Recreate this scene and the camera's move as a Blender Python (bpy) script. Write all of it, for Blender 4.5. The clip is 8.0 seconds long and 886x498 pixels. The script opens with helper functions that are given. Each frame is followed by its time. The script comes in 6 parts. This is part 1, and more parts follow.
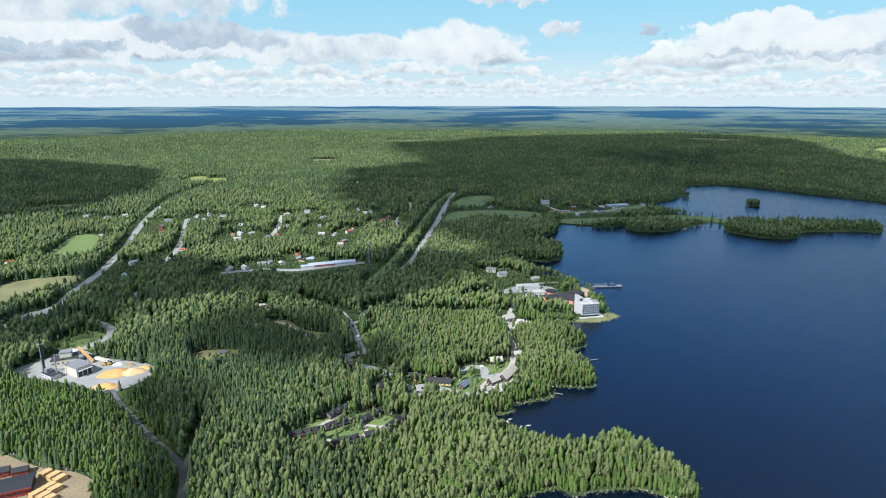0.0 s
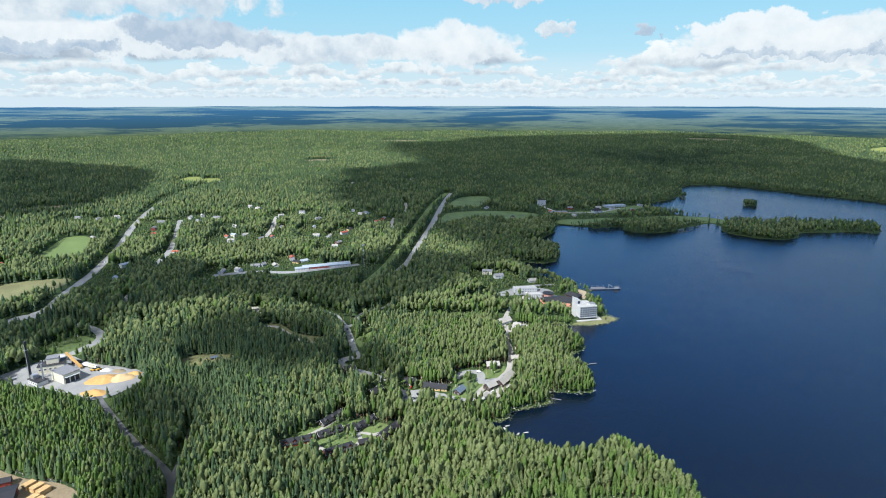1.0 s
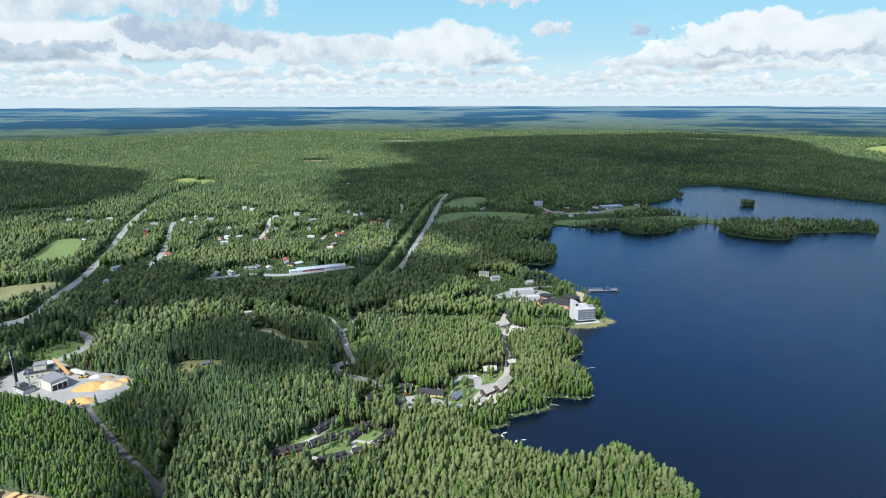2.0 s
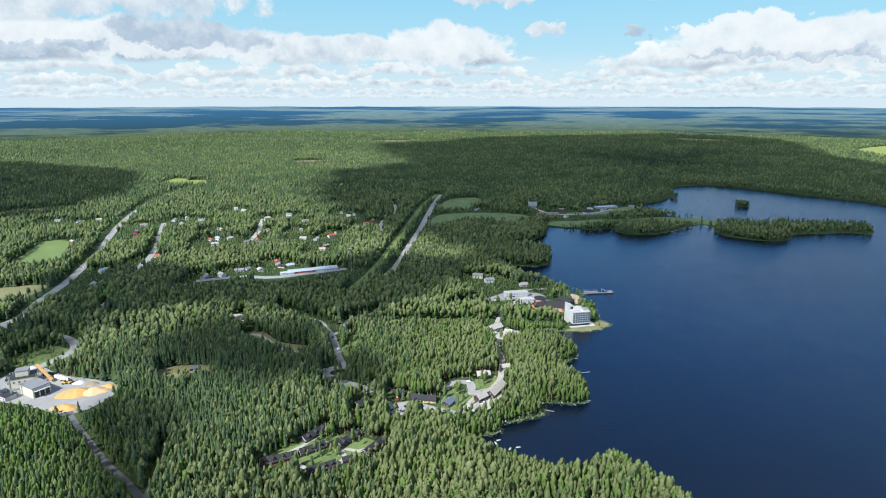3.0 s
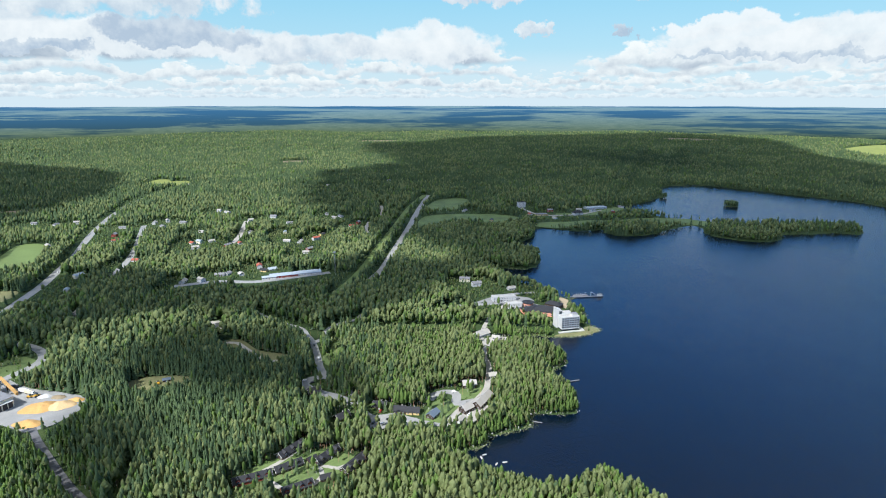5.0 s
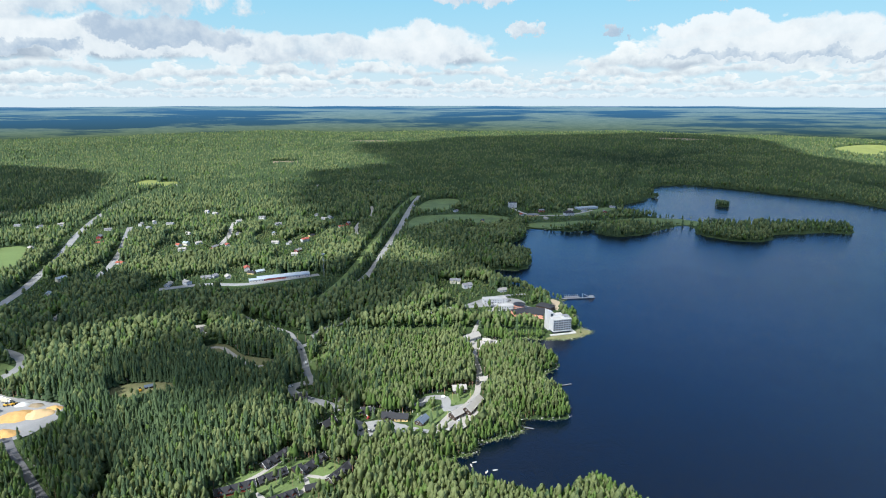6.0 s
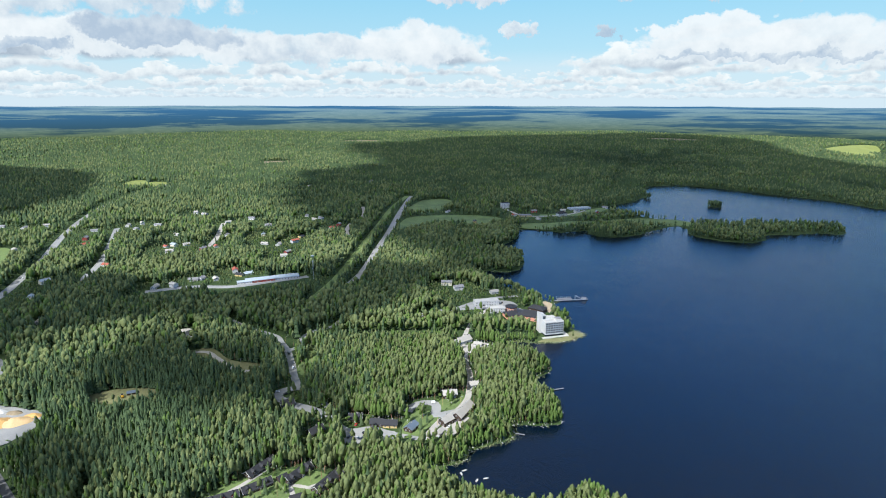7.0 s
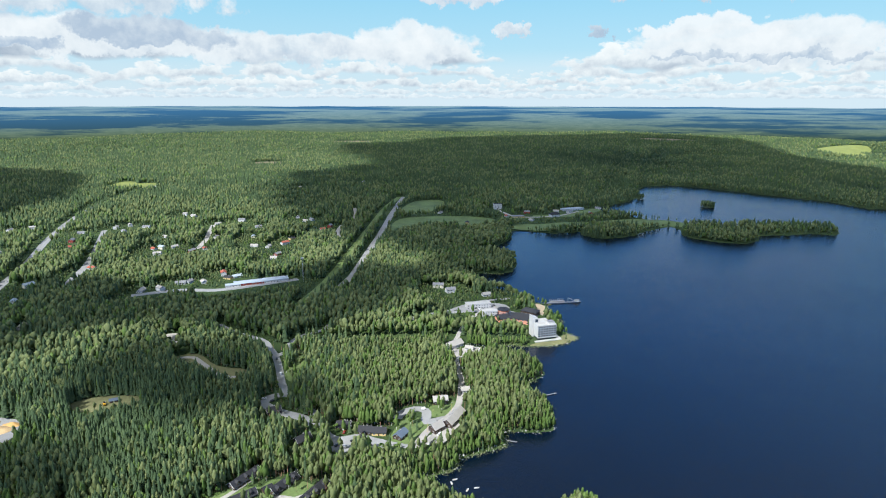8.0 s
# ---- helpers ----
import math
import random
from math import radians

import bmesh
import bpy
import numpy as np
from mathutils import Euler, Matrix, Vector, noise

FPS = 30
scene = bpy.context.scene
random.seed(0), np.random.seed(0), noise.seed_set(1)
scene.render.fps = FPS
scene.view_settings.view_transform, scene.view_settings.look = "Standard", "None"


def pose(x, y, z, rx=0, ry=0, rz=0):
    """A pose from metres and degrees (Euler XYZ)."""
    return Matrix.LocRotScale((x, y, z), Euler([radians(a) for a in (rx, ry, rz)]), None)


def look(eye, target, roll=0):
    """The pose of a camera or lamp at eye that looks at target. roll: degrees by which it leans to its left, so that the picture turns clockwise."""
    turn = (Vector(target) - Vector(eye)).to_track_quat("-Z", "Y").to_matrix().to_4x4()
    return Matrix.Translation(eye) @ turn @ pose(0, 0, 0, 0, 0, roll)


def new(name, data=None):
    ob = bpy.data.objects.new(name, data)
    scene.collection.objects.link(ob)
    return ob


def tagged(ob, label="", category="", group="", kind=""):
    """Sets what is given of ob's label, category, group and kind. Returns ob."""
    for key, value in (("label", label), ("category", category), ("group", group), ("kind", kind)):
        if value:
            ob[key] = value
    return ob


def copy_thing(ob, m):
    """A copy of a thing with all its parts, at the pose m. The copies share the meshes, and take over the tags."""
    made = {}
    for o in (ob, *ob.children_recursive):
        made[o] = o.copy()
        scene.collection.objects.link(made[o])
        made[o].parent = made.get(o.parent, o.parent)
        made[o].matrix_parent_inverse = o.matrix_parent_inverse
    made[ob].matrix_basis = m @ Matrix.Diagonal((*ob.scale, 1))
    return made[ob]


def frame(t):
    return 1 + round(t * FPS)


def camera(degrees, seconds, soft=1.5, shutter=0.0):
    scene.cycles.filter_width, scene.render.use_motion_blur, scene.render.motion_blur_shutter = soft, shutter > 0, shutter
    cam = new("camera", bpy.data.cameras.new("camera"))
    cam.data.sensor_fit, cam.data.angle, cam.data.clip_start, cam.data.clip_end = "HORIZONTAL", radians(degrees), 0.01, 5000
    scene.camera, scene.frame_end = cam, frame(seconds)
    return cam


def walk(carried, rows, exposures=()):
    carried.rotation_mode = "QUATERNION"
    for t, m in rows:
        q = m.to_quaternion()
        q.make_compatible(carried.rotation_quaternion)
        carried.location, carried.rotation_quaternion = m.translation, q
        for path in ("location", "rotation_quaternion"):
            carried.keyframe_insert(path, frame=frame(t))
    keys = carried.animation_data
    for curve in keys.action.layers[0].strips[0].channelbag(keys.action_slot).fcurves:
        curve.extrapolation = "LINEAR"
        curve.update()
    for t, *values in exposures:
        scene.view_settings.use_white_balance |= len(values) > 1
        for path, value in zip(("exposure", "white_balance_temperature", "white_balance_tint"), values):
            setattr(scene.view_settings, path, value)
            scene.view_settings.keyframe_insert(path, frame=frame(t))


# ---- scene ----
cam = camera(73.9, 8.0, soft=1.05)
PATH = [
    (0, (-17.305, 1.495, 280.128), (-17.291, 3.434, 279.64), -0.0),
    (0.5, (-16.936, 7.425, 280.106), (-16.913, 9.364, 279.618), -0.0),
    (1, (-16.561, 13.354, 280.107), (-16.534, 15.293, 279.619), -0.0),
    (1.5, (-16.047, 19.198, 280.057), (-16.016, 21.138, 279.569), -0.1),
    (3, (-13.256, 36.942, 279.679), (-13.199, 38.881, 279.192), -0.0),
    (3.5, (-11.971, 42.619, 279.544), (-11.907, 44.557, 279.056), -0.0),
    (4, (-10.412, 48.208, 279.494), (-10.34, 50.146, 279.006), -0.0),
    (4.5, (-8.585, 53.856, 279.448), (-8.505, 55.794, 278.96), -0.0),
    (6, (-2.937, 71.395, 278.57), (-2.819, 73.331, 278.082), 0.0),
    (6.5, (-1.081, 77.001, 278.252), (-0.953, 78.937, 277.764), 0.0),
    (7, (0.914, 82.603, 278.044), (1.055, 84.537, 277.556), 0.1),
    (7.5, (3.001, 88.188, 277.968), (3.158, 90.121, 277.48), 0.0),
    (8, (5.227, 93.6, 277.895), (5.389, 95.533, 277.408), 0.1),
]
walk(cam, [(t, look(eye, target, roll)) for t, eye, target, roll in PATH], [(0, 0.55, 6050, 10), (8, 0.55, 6050, 10)])

# ---------------------------------------------------------------- light
SUN_FROM = Vector((-0.69, -0.72, 0)).normalized()
SUN_EL = radians(46)
sun_dir = Vector((SUN_FROM.x * math.cos(SUN_EL), SUN_FROM.y * math.cos(SUN_EL), math.sin(SUN_EL)))
sun = new("sun", bpy.data.lights.new("sun", "SUN"))
sun.data.energy, sun.data.angle, sun.data.color = 5.0, radians(0.7), (1.0, 0.97, 0.90)
sun.matrix_world = look(sun_dir * 2000, (0, 0, 0))


class Nodes:
    """Short forms to wire up a node tree."""

    def __init__(self, tree):
        self.tree = tree
        tree.nodes.clear()

    def add(self, kind, **values):
        node = self.tree.nodes.new(kind)
        for key, value in values.items():
            if key in node.inputs:
                node.inputs[key].default_value = value
            else:
                setattr(node, key, value)
        return node

    def link(self, a, b):
        self.tree.links.new(a, b)
        return b.node

    def math(self, op, a, b=0.0, clamp=False):
        node = self.tree.nodes.new("ShaderNodeMath")
        node.operation, node.use_clamp = op, clamp
        for i, v in enumerate((a, b)):
            if isinstance(v, (int, float)):
                node.inputs[i].default_value = v
            else:
                self.tree.links.new(v, node.inputs[i])
        return node.outputs[0]

    def mix(self, fac, a, b, blend="MIX"):
        node = self.tree.nodes.new("ShaderNodeMix")
        node.data_type, node.blend_type = "RGBA", blend
        for i, v in ((0, fac), (6, a), (7, b)):
            if isinstance(v, (int, float)):
                node.inputs[i].default_value = v
            elif isinstance(v, tuple):
                node.inputs[i].default_value = (*v, 1) if len(v) == 3 else v
            else:
                self.tree.links.new(v, node.inputs[i])
        return node.outputs[2]

    def ramp(self, fac, *stops):
        node = self.tree.nodes.new("ShaderNodeValToRGB")
        el = node.color_ramp.elements
        while len(el) < len(stops):
            el.new(0.5)
        for e, (p, c) in zip(el, stops):
            e.position, e.color = p, (*c, 1) if len(c) == 3 else c
        self.tree.links.new(fac, node.inputs[0])
        return node.outputs[0]

    def noise(self, vector, scale, detail=4.0, rough=0.55):
        node = self.tree.nodes.new("ShaderNodeTexNoise")
        node.inputs["Scale"].default_value, node.inputs["Detail"].default_value = scale, detail
        node.inputs["Roughness"].default_value = rough
        if vector is not None:
            self.tree.links.new(vector, node.inputs["Vector"])
        return node.outputs[0]


def make_world():
    """Broken cumulus over a blue summer sky, thinning to a pale band at the horizon."""
    world = bpy.data.worlds.new("sky")
    scene.world = world
    world.use_nodes = True
    n = Nodes(world.node_tree)
    sky = n.add("ShaderNodeTexSky", sky_type="NISHITA", sun_disc=False, sun_elevation=SUN_EL,
                sun_rotation=math.atan2(SUN_FROM.x, SUN_FROM.y), air_density=1.0, dust_density=0.6, ozone_density=1.5)
    where = n.add("ShaderNodeTexCoord").outputs["Generated"]
    sep = n.add("ShaderNodeSeparateXYZ")
    n.link(where, sep.inputs[0])
    dx, dy, dz = sep.outputs

    def bump(x0, sx):
        a = n.math("DIVIDE", n.math("SUBTRACT", dx, x0), sx)
        return n.math("POWER", 2.718, n.math("MULTIPLY", n.math("MULTIPLY", a, a), -1.0))

    def billows(freq, seed, squash=1.9):
        at = n.add("ShaderNodeCombineXYZ")
        n.link(n.math("MULTIPLY", dx, freq), at.inputs[0])
        n.link(n.math("MULTIPLY", dz, freq * squash), at.inputs[1])
        n.link(n.math("ADD", n.math("MULTIPLY", dy, 0.4), seed), at.inputs[2])
        puffs = n.add("ShaderNodeTexVoronoi", feature="SMOOTH_F1", normalize=True)
        puffs.inputs["Scale"].default_value, puffs.inputs["Detail"].default_value, puffs.inputs["Smoothness"].default_value = 1.9, 2.0, 0.25
        puffs.inputs["Roughness"].default_value = 0.6
        n.link(at.outputs[0], puffs.inputs["Vector"])
        return n.math("ADD", n.math("MULTIPLY", n.noise(at.outputs[0], 1.0, 8.0, 0.58), 0.75), n.math("MULTIPLY", n.math("SUBTRACT", 0.62, puffs.outputs["Distance"]), 0.40))

    # clear sky, deep blue overhead and pale cyan low down
    blue = n.mix(1.0, sky.outputs[0], (0.085, 0.105, 0.115), "MULTIPLY")
    high = n.ramp(dz, (0.0, (0.72, 0.84, 0.89)), (0.05, (0.66, 0.83, 0.89)), (0.08, (0.50, 0.78, 0.88)), (0.15, (0.38, 0.73, 0.88)), (0.21, (0.17, 0.56, 1.30)), (0.34, (0.09, 0.36, 1.08)), (0.6, (0.09, 0.30, 0.84)), (1.0, (0.12, 0.32, 0.90)))
    colour = n.mix(0.85, blue, high)
    # scattered cumulus overhead
    roof = n.math("ADD", billows(3.0, 3.7), n.ramp(dz, (0.16, (0.0,) * 3), (0.34, (0.06,) * 3), (0.56, (0.34,) * 3), (0.75, (0.45,) * 3)))
    colour = n.mix(n.ramp(roof, (0.80, (0, 0, 0)), (0.90, (1, 1, 1))), colour, (0.86, 0.88, 0.88))
    # rows of flat-based cumulus, the far ones low and small: base, height, frequency, amount, and where a row is thicker or broken
    rows = ((0.004, 0.012, 56.0, 0.16, ()), (0.012, 0.018, 42.0, 0.15, ()), (0.022, 0.026, 30.0, 0.14, ()), (0.036, 0.036, 20.0, 0.13, ((0.22, 0.08, -0.06),)),
            (0.054, 0.046, 14.0, 0.08, ((-0.48, 0.26, 0.24), (0.05, 0.10, 0.22), (0.45, 0.15, 0.22), (0.23, 0.07, -0.20))))
    for k, (base, tall, freq, gain, spots) in enumerate(rows):
        sway = n.add("ShaderNodeCombineXYZ", Y=5.3 * k)
        n.link(n.math("MULTIPLY", dx, freq * 0.45), sway.inputs[0])
        lift = n.math("MULTIPLY", n.math("SUBTRACT", n.noise(sway.outputs[0], 1.0, 3.0), 0.5), tall * 1.5)
        up = n.math("DIVIDE", n.math("SUBTRACT", dz, n.math("ADD", lift, base)), tall)
        amount = n.math("ADD", billows(freq, 1.7 * k), gain)
        for x0, sx, more in spots:
            amount = n.math("ADD", amount, n.math("MULTIPLY", bump(x0, sx), more))
        dense = n.math("SUBTRACT", amount, n.math("MULTIPLY", up, 0.34))
        mask = n.math("MULTIPLY", n.ramp(dense, (0.46, (0, 0, 0)), (0.515, (1, 1, 1))), n.ramp(up, (0.0, (0, 0, 0)), (0.14, (1, 1, 1))))
        light = n.math("ADD", n.math("ADD", 0.30, n.math("MULTIPLY", n.math("MINIMUM", up, 1.0), 0.36)), n.math("MULTIPLY", n.math("SUBTRACT", 0.78, dense), 1.0))
        light = n.math("ADD", light, n.math("MULTIPLY", n.math("SUBTRACT", n.noise(where, freq * 1.6, 5.0, 0.65), 0.5), 0.95))
        if k >= 4:
            light = n.math("SUBTRACT", light, n.math("MULTIPLY", bump(-0.38, 0.16), 0.20))
        tint = n.ramp(light, (0.12, (0.40, 0.475, 0.55)), (0.38, (0.57, 0.635, 0.68)), (0.62, (0.81, 0.86, 0.85)), (0.85, (0.96, 0.98, 0.93)))
        colour = n.mix(mask, colour, tint)
    # single clouds and banks: bearing, height, half width, half height, edge break-up, whiteness
    puffs = ((-0.50, 0.165, 0.26, 0.055, 0.6, 0.56), (-0.64, 0.110, 0.16, 0.050, 0.6, 0.52), (0.12, 0.165, 0.075, 0.022, 0.6, 0.60), (-0.40, 0.085, 0.24, 0.026, 0.7, 0.72), (0.03, 0.085, 0.12, 0.030, 0.6, 0.72),
             (-0.14, 0.080, 0.10, 0.026, 0.7, 0.58), (0.52, 0.082, 0.16, 0.030, 0.6, 0.74), (0.44, 0.110, 0.05, 0.016, 0.6, 0.84), (-0.35, 0.096, 0.105, 0.020, 0.55, 0.26), (-0.52, 0.072, 0.05, 0.010, 0.6, 0.28),
             (0.335, 0.102, 0.018, 0.012, 0.4, 0.22), (0.21, 0.105, 0.028, 0.010, 0.6, 0.50), (0.52, 0.066, 0.14, 0.005, 0.4, 0.40), (0.56, 0.158, 0.20, 0.015, 0.6, 0.34))
    fine, fluff = billows(11.0, 8.3, 1.5), n.noise(where, 34.0, 6.0, 0.6)
    warp_x = n.math("ADD", dx, n.math("MULTIPLY", n.math("SUBTRACT", n.noise(where, 13.0, 5.0, 0.62), 0.5), 0.22))
    warp_z = n.math("ADD", dz, n.math("MULTIPLY", n.math("SUBTRACT", n.noise(where, 17.0, 6.0, 0.65), 0.5), 0.065))
    for x0, z0, sx, sz, rag, white in puffs:
        a, c = n.math("DIVIDE", n.math("SUBTRACT", warp_x, x0), sx), n.math("DIVIDE", n.math("SUBTRACT", warp_z, z0), sz)
        body = n.math("SUBTRACT", 1.0, n.math("ADD", n.math("MULTIPLY", a, a), n.math("MULTIPLY", c, c)))
        body = n.math("ADD", body, n.math("MULTIPLY", n.math("SUBTRACT", fine, 0.40), 3.4 * rag))
        body = n.math("ADD", body, n.math("MULTIPLY", n.math("SUBTRACT", fluff, 0.5), 1.6 * rag))
        mask = n.ramp(body, (0.02, (0, 0, 0)), (0.40, (1, 1, 1)))
        light = n.math("ADD", n.math("MULTIPLY", n.math("MINIMUM", n.math("MAXIMUM", c, -1.2), 1.2), 0.13), n.math("MULTIPLY", n.math("SUBTRACT", fluff, 0.5), 0.85))
        light = n.math("ADD", n.math("SUBTRACT", light, n.math("MULTIPLY", n.math("SUBTRACT", fine, 0.42), 0.5)), white)
        tint = n.ramp(light, (0.12, (0.46, 0.56, 0.66)), (0.40, (0.66, 0.73, 0.77)), (0.62, (0.84, 0.88, 0.87)), (0.85, (0.93, 0.95, 0.92)))
        colour = n.mix(n.math("MULTIPLY", mask, 0.93), colour, tint)
    haze = n.ramp(dz, (0.0, (1, 1, 1)), (0.03, (0, 0, 0)))
    colour = n.mix(n.math("MULTIPLY", haze, 0.5), colour, (0.74, 0.86, 0.90))
    back = n.add("ShaderNodeBackground", Strength=0.683)
    n.link(colour, back.inputs[0])
    n.link(back.outputs[0], n.add("ShaderNodeOutputWorld").inputs[0])


make_world()


# ---------------------------------------------------------------- materials
def material(name, rough=0.7, metal=0.0, spec=0.5):
    mat = bpy.data.materials.new(name)
    mat.use_nodes = True
    n = Nodes(mat.node_tree)
    shader = n.add("ShaderNodeBsdfPrincipled", Roughness=rough, Metallic=metal)
    shader.inputs["Specular IOR Level"].default_value = spec
    n.link(shader.outputs[0], n.add("ShaderNodeOutputMaterial").inputs[0])
    return mat, n, shader


def plain(name, colour, rough=0.7, vary=0.25, scale=0.6, metal=0.0, bump=0.0):
    """A painted or mineral surface with stains at a large and a small scale."""
    mat, n, shader = material(name, rough, metal)
    at = n.add("ShaderNodeTexCoord").outputs["Object"]
    big, small = n.noise(at, scale * 0.15, 3.0), n.noise(at, scale * 2.0, 6.0, 0.65)
    amount = n.math("ADD", n.math("MULTIPLY", big, 0.5), n.math("MULTIPLY", small, 0.5))
    low, high = tuple(c * (1 - vary) for c in colour), tuple(min(1, c * (1 + vary)) for c in colour)
    n.link(n.ramp(amount, (0.3, low), (0.7, high)), shader.inputs["Base Color"])
    if bump:
        relief = n.add("ShaderNodeBump", Strength=bump, Distance=0.3)
        n.link(small, relief.inputs["Height"])
        n.link(relief.outputs[0], shader.inputs["Normal"])
    return mat


def foliage(name, dark, mid, light):
    """Leaves and needles: every tree has its own tone, with a little mottling in the crown, and some light shines through."""
    mat, n, shader = material(name, 0.65, 0.0, 0.2)
    tone = n.add("ShaderNodeAttribute", attribute_name="tone").outputs["Fac"]
    at = n.add("ShaderNodeTexCoord").outputs["Object"]
    mottle = n.math("MULTIPLY", n.math("SUBTRACT", n.noise(at, 0.5, 3.0), 0.5), 0.5)
    stand = n.math("MULTIPLY", n.math("SUBTRACT", n.noise(at, 0.012, 3.0), 0.5), 1.0)
    fac = n.math("ADD", n.math("ADD", tone, mottle), stand, clamp=True)
    sprays = n.noise(at, 0.95, 5.0, 0.75)
    fac = n.math("ADD", fac, n.math("MULTIPLY", n.math("SUBTRACT", sprays, 0.48), 1.3), clamp=True)
    colour = n.ramp(fac, (0.05, dark), (0.5, mid), (0.95, light))
    n.link(colour, shader.inputs["Base Color"])
    relief = n.add("ShaderNodeBump", Strength=0.25, Distance=0.5)
    n.link(sprays, relief.inputs["Height"])
    n.link(relief.outputs[0], shader.inputs["Normal"])
    glow = n.add("ShaderNodeBsdfTranslucent")
    n.link(colour, glow.inputs[0])
    both = n.add("ShaderNodeMixShader", Fac=0.42)
    out = next(o for o in n.tree.nodes if o.type == "OUTPUT_MATERIAL")
    n.link(shader.outputs[0], both.inputs[1])
    n.link(glow.outputs[0], both.inputs[2])
    n.link(both.outputs[0], out.inputs[0])
    return mat


SPRUCE = foliage("spruce_needles", (0.052, 0.086, 0.040), (0.086, 0.138, 0.062), (0.140, 0.200, 0.086))
PINE = foliage("pine_needles", (0.125, 0.155, 0.062), (0.198, 0.242, 0.096), (0.272, 0.315, 0.132))
BIRCH = foliage("birch_leaves", (0.088, 0.145, 0.038), (0.140, 0.222, 0.056), (0.205, 0.300, 0.082))
REED = foliage("pale_reeds", (0.20, 0.24, 0.09), (0.30, 0.34, 0.15), (0.42, 0.44, 0.24))
BARK = plain("grey_brown_bark", (0.16, 0.11, 0.08), 0.9, 0.4, 2.0)
PINE_BARK = plain("reddish_pine_bark", (0.26, 0.15, 0.09), 0.9, 0.4, 2.0)
BIRCH_BARK = plain("white_birch_bark", (0.55, 0.54, 0.50), 0.8, 0.3, 2.0)
ASPHALT = plain("worn_asphalt", (0.27, 0.27, 0.265), 0.9, 0.22, 0.5)
# asphalt darkened to paint in the tree shade on the mill road
SHADED_ASPHALT = plain("shaded_asphalt", (0.13, 0.13, 0.135), 0.9, 0.3, 0.5)
GRAVEL = plain("pale_gravel", (0.36, 0.34, 0.31), 0.95, 0.2, 0.5)
GRASS = plain("meadow_grass", (0.115, 0.165, 0.050), 0.9, 0.45, 0.25)
FALLOW = plain("dry_fallow_grass", (0.17, 0.17, 0.075), 0.95, 0.4, 0.2)
FIELD = plain("bright_field_grass", (0.125, 0.18, 0.05), 0.9, 0.25, 0.15)
CROP = plain("yellow_field", (0.20, 0.23, 0.05), 0.9, 0.25, 0.1)
BARE = plain("dry_bare_soil", (0.24, 0.19, 0.12), 0.95, 0.35, 0.25)
SAND = plain("beach_sand", (0.42, 0.33, 0.22), 0.95, 0.2, 0.6)


def ground_material():
    mat, n, shader = material("forest_floor", 0.95, 0.0, 0.2)
    at = n.add("ShaderNodeTexCoord").outputs["Object"]
    a, b, c = n.noise(at, 0.006, 4.0), n.noise(at, 0.05, 5.0), n.noise(at, 0.4, 4.0, 0.7)
    amount = n.math("ADD", n.math("MULTIPLY", a, 0.45), n.math("ADD", n.math("MULTIPLY", b, 0.3), n.math("MULTIPLY", c, 0.25)))
    n.link(n.ramp(amount, (0.35, (0.020, 0.038, 0.014)), (0.5, (0.045, 0.075, 0.024)), (0.66, (0.085, 0.115, 0.040))), shader.inputs["Base Color"])
    relief = n.add("ShaderNodeBump", Strength=0.7, Distance=2.0)
    n.link(c, relief.inputs["Height"])
    n.link(relief.outputs[0], shader.inputs["Normal"])
    return mat


def water_material():
    mat, n, shader = material("dark_lake_water", 0.06, 0.0, 0.5)
    shader.inputs["IOR"].default_value = 1.33
    at = n.add("ShaderNodeTexCoord").outputs["Object"]
    tint = n.noise(at, 0.004, 4.0)
    n.link(n.ramp(tint, (0.3, (0.0010, 0.0045, 0.012)), (0.7, (0.0016, 0.0065, 0.017))), shader.inputs["Base Color"])
    stretch = n.add("ShaderNodeMapping")
    stretch.inputs["Scale"].default_value, stretch.inputs["Rotation"].default_value = (1.0, 0.35, 1.0), (0, 0, 0.5)
    n.link(at, stretch.inputs[0])
    waves = n.math("ADD", n.noise(stretch.outputs[0], 0.55, 4.0, 0.6), n.math("MULTIPLY", n.noise(at, 0.02, 3.0), 1.5))
    relief = n.add("ShaderNodeBump", Strength=0.5, Distance=1.0)
    n.link(waves, relief.inputs["Height"])
    n.link(relief.outputs[0], shader.inputs["Normal"])
    patch = n.noise(stretch.outputs[0], 0.012, 3.0)
    n.link(n.ramp(patch, (0.35, (0.06, 0.06, 0.06)), (0.65, (0.14, 0.14, 0.14))), shader.inputs["Roughness"])
    return mat


GROUND, WATER = ground_material(), water_material()

# ---------------------------------------------------------------- the plan of the land
SOUTH_POINT = [(45, 373), (70, 383), (80, 374), (101, 379), (127, 382), (143, 375), (155, 367), (166, 360), (174, 377), (175, 396), (169, 412),
               (156, 429), (146, 442), (133, 453), (121, 446), (106, 436), (88, 436), (70, 442), (56, 449), (46, 459), (34, 468), (23, 477)]
COVE = [(21, 482), (32, 487), (43, 491), (51, 496), (54, 507), (71, 513), (86, 518), (95, 523), (96, 535), (95, 545), (110, 542), (126, 540),
        (138, 542), (144, 552), (146, 570), (146, 586), (140, 600), (132, 618), (136, 632), (147, 638), (159, 650), (157, 663)]
HOTEL_BAY = [(147, 681), (132, 700), (117, 710), (116, 723), (137, 727), (158, 721), (184, 721), (206, 727), (224, 743), (218, 754), (211, 766),
             (212, 789), (222, 801), (214, 813), (209, 834), (213, 855), (221, 866)]
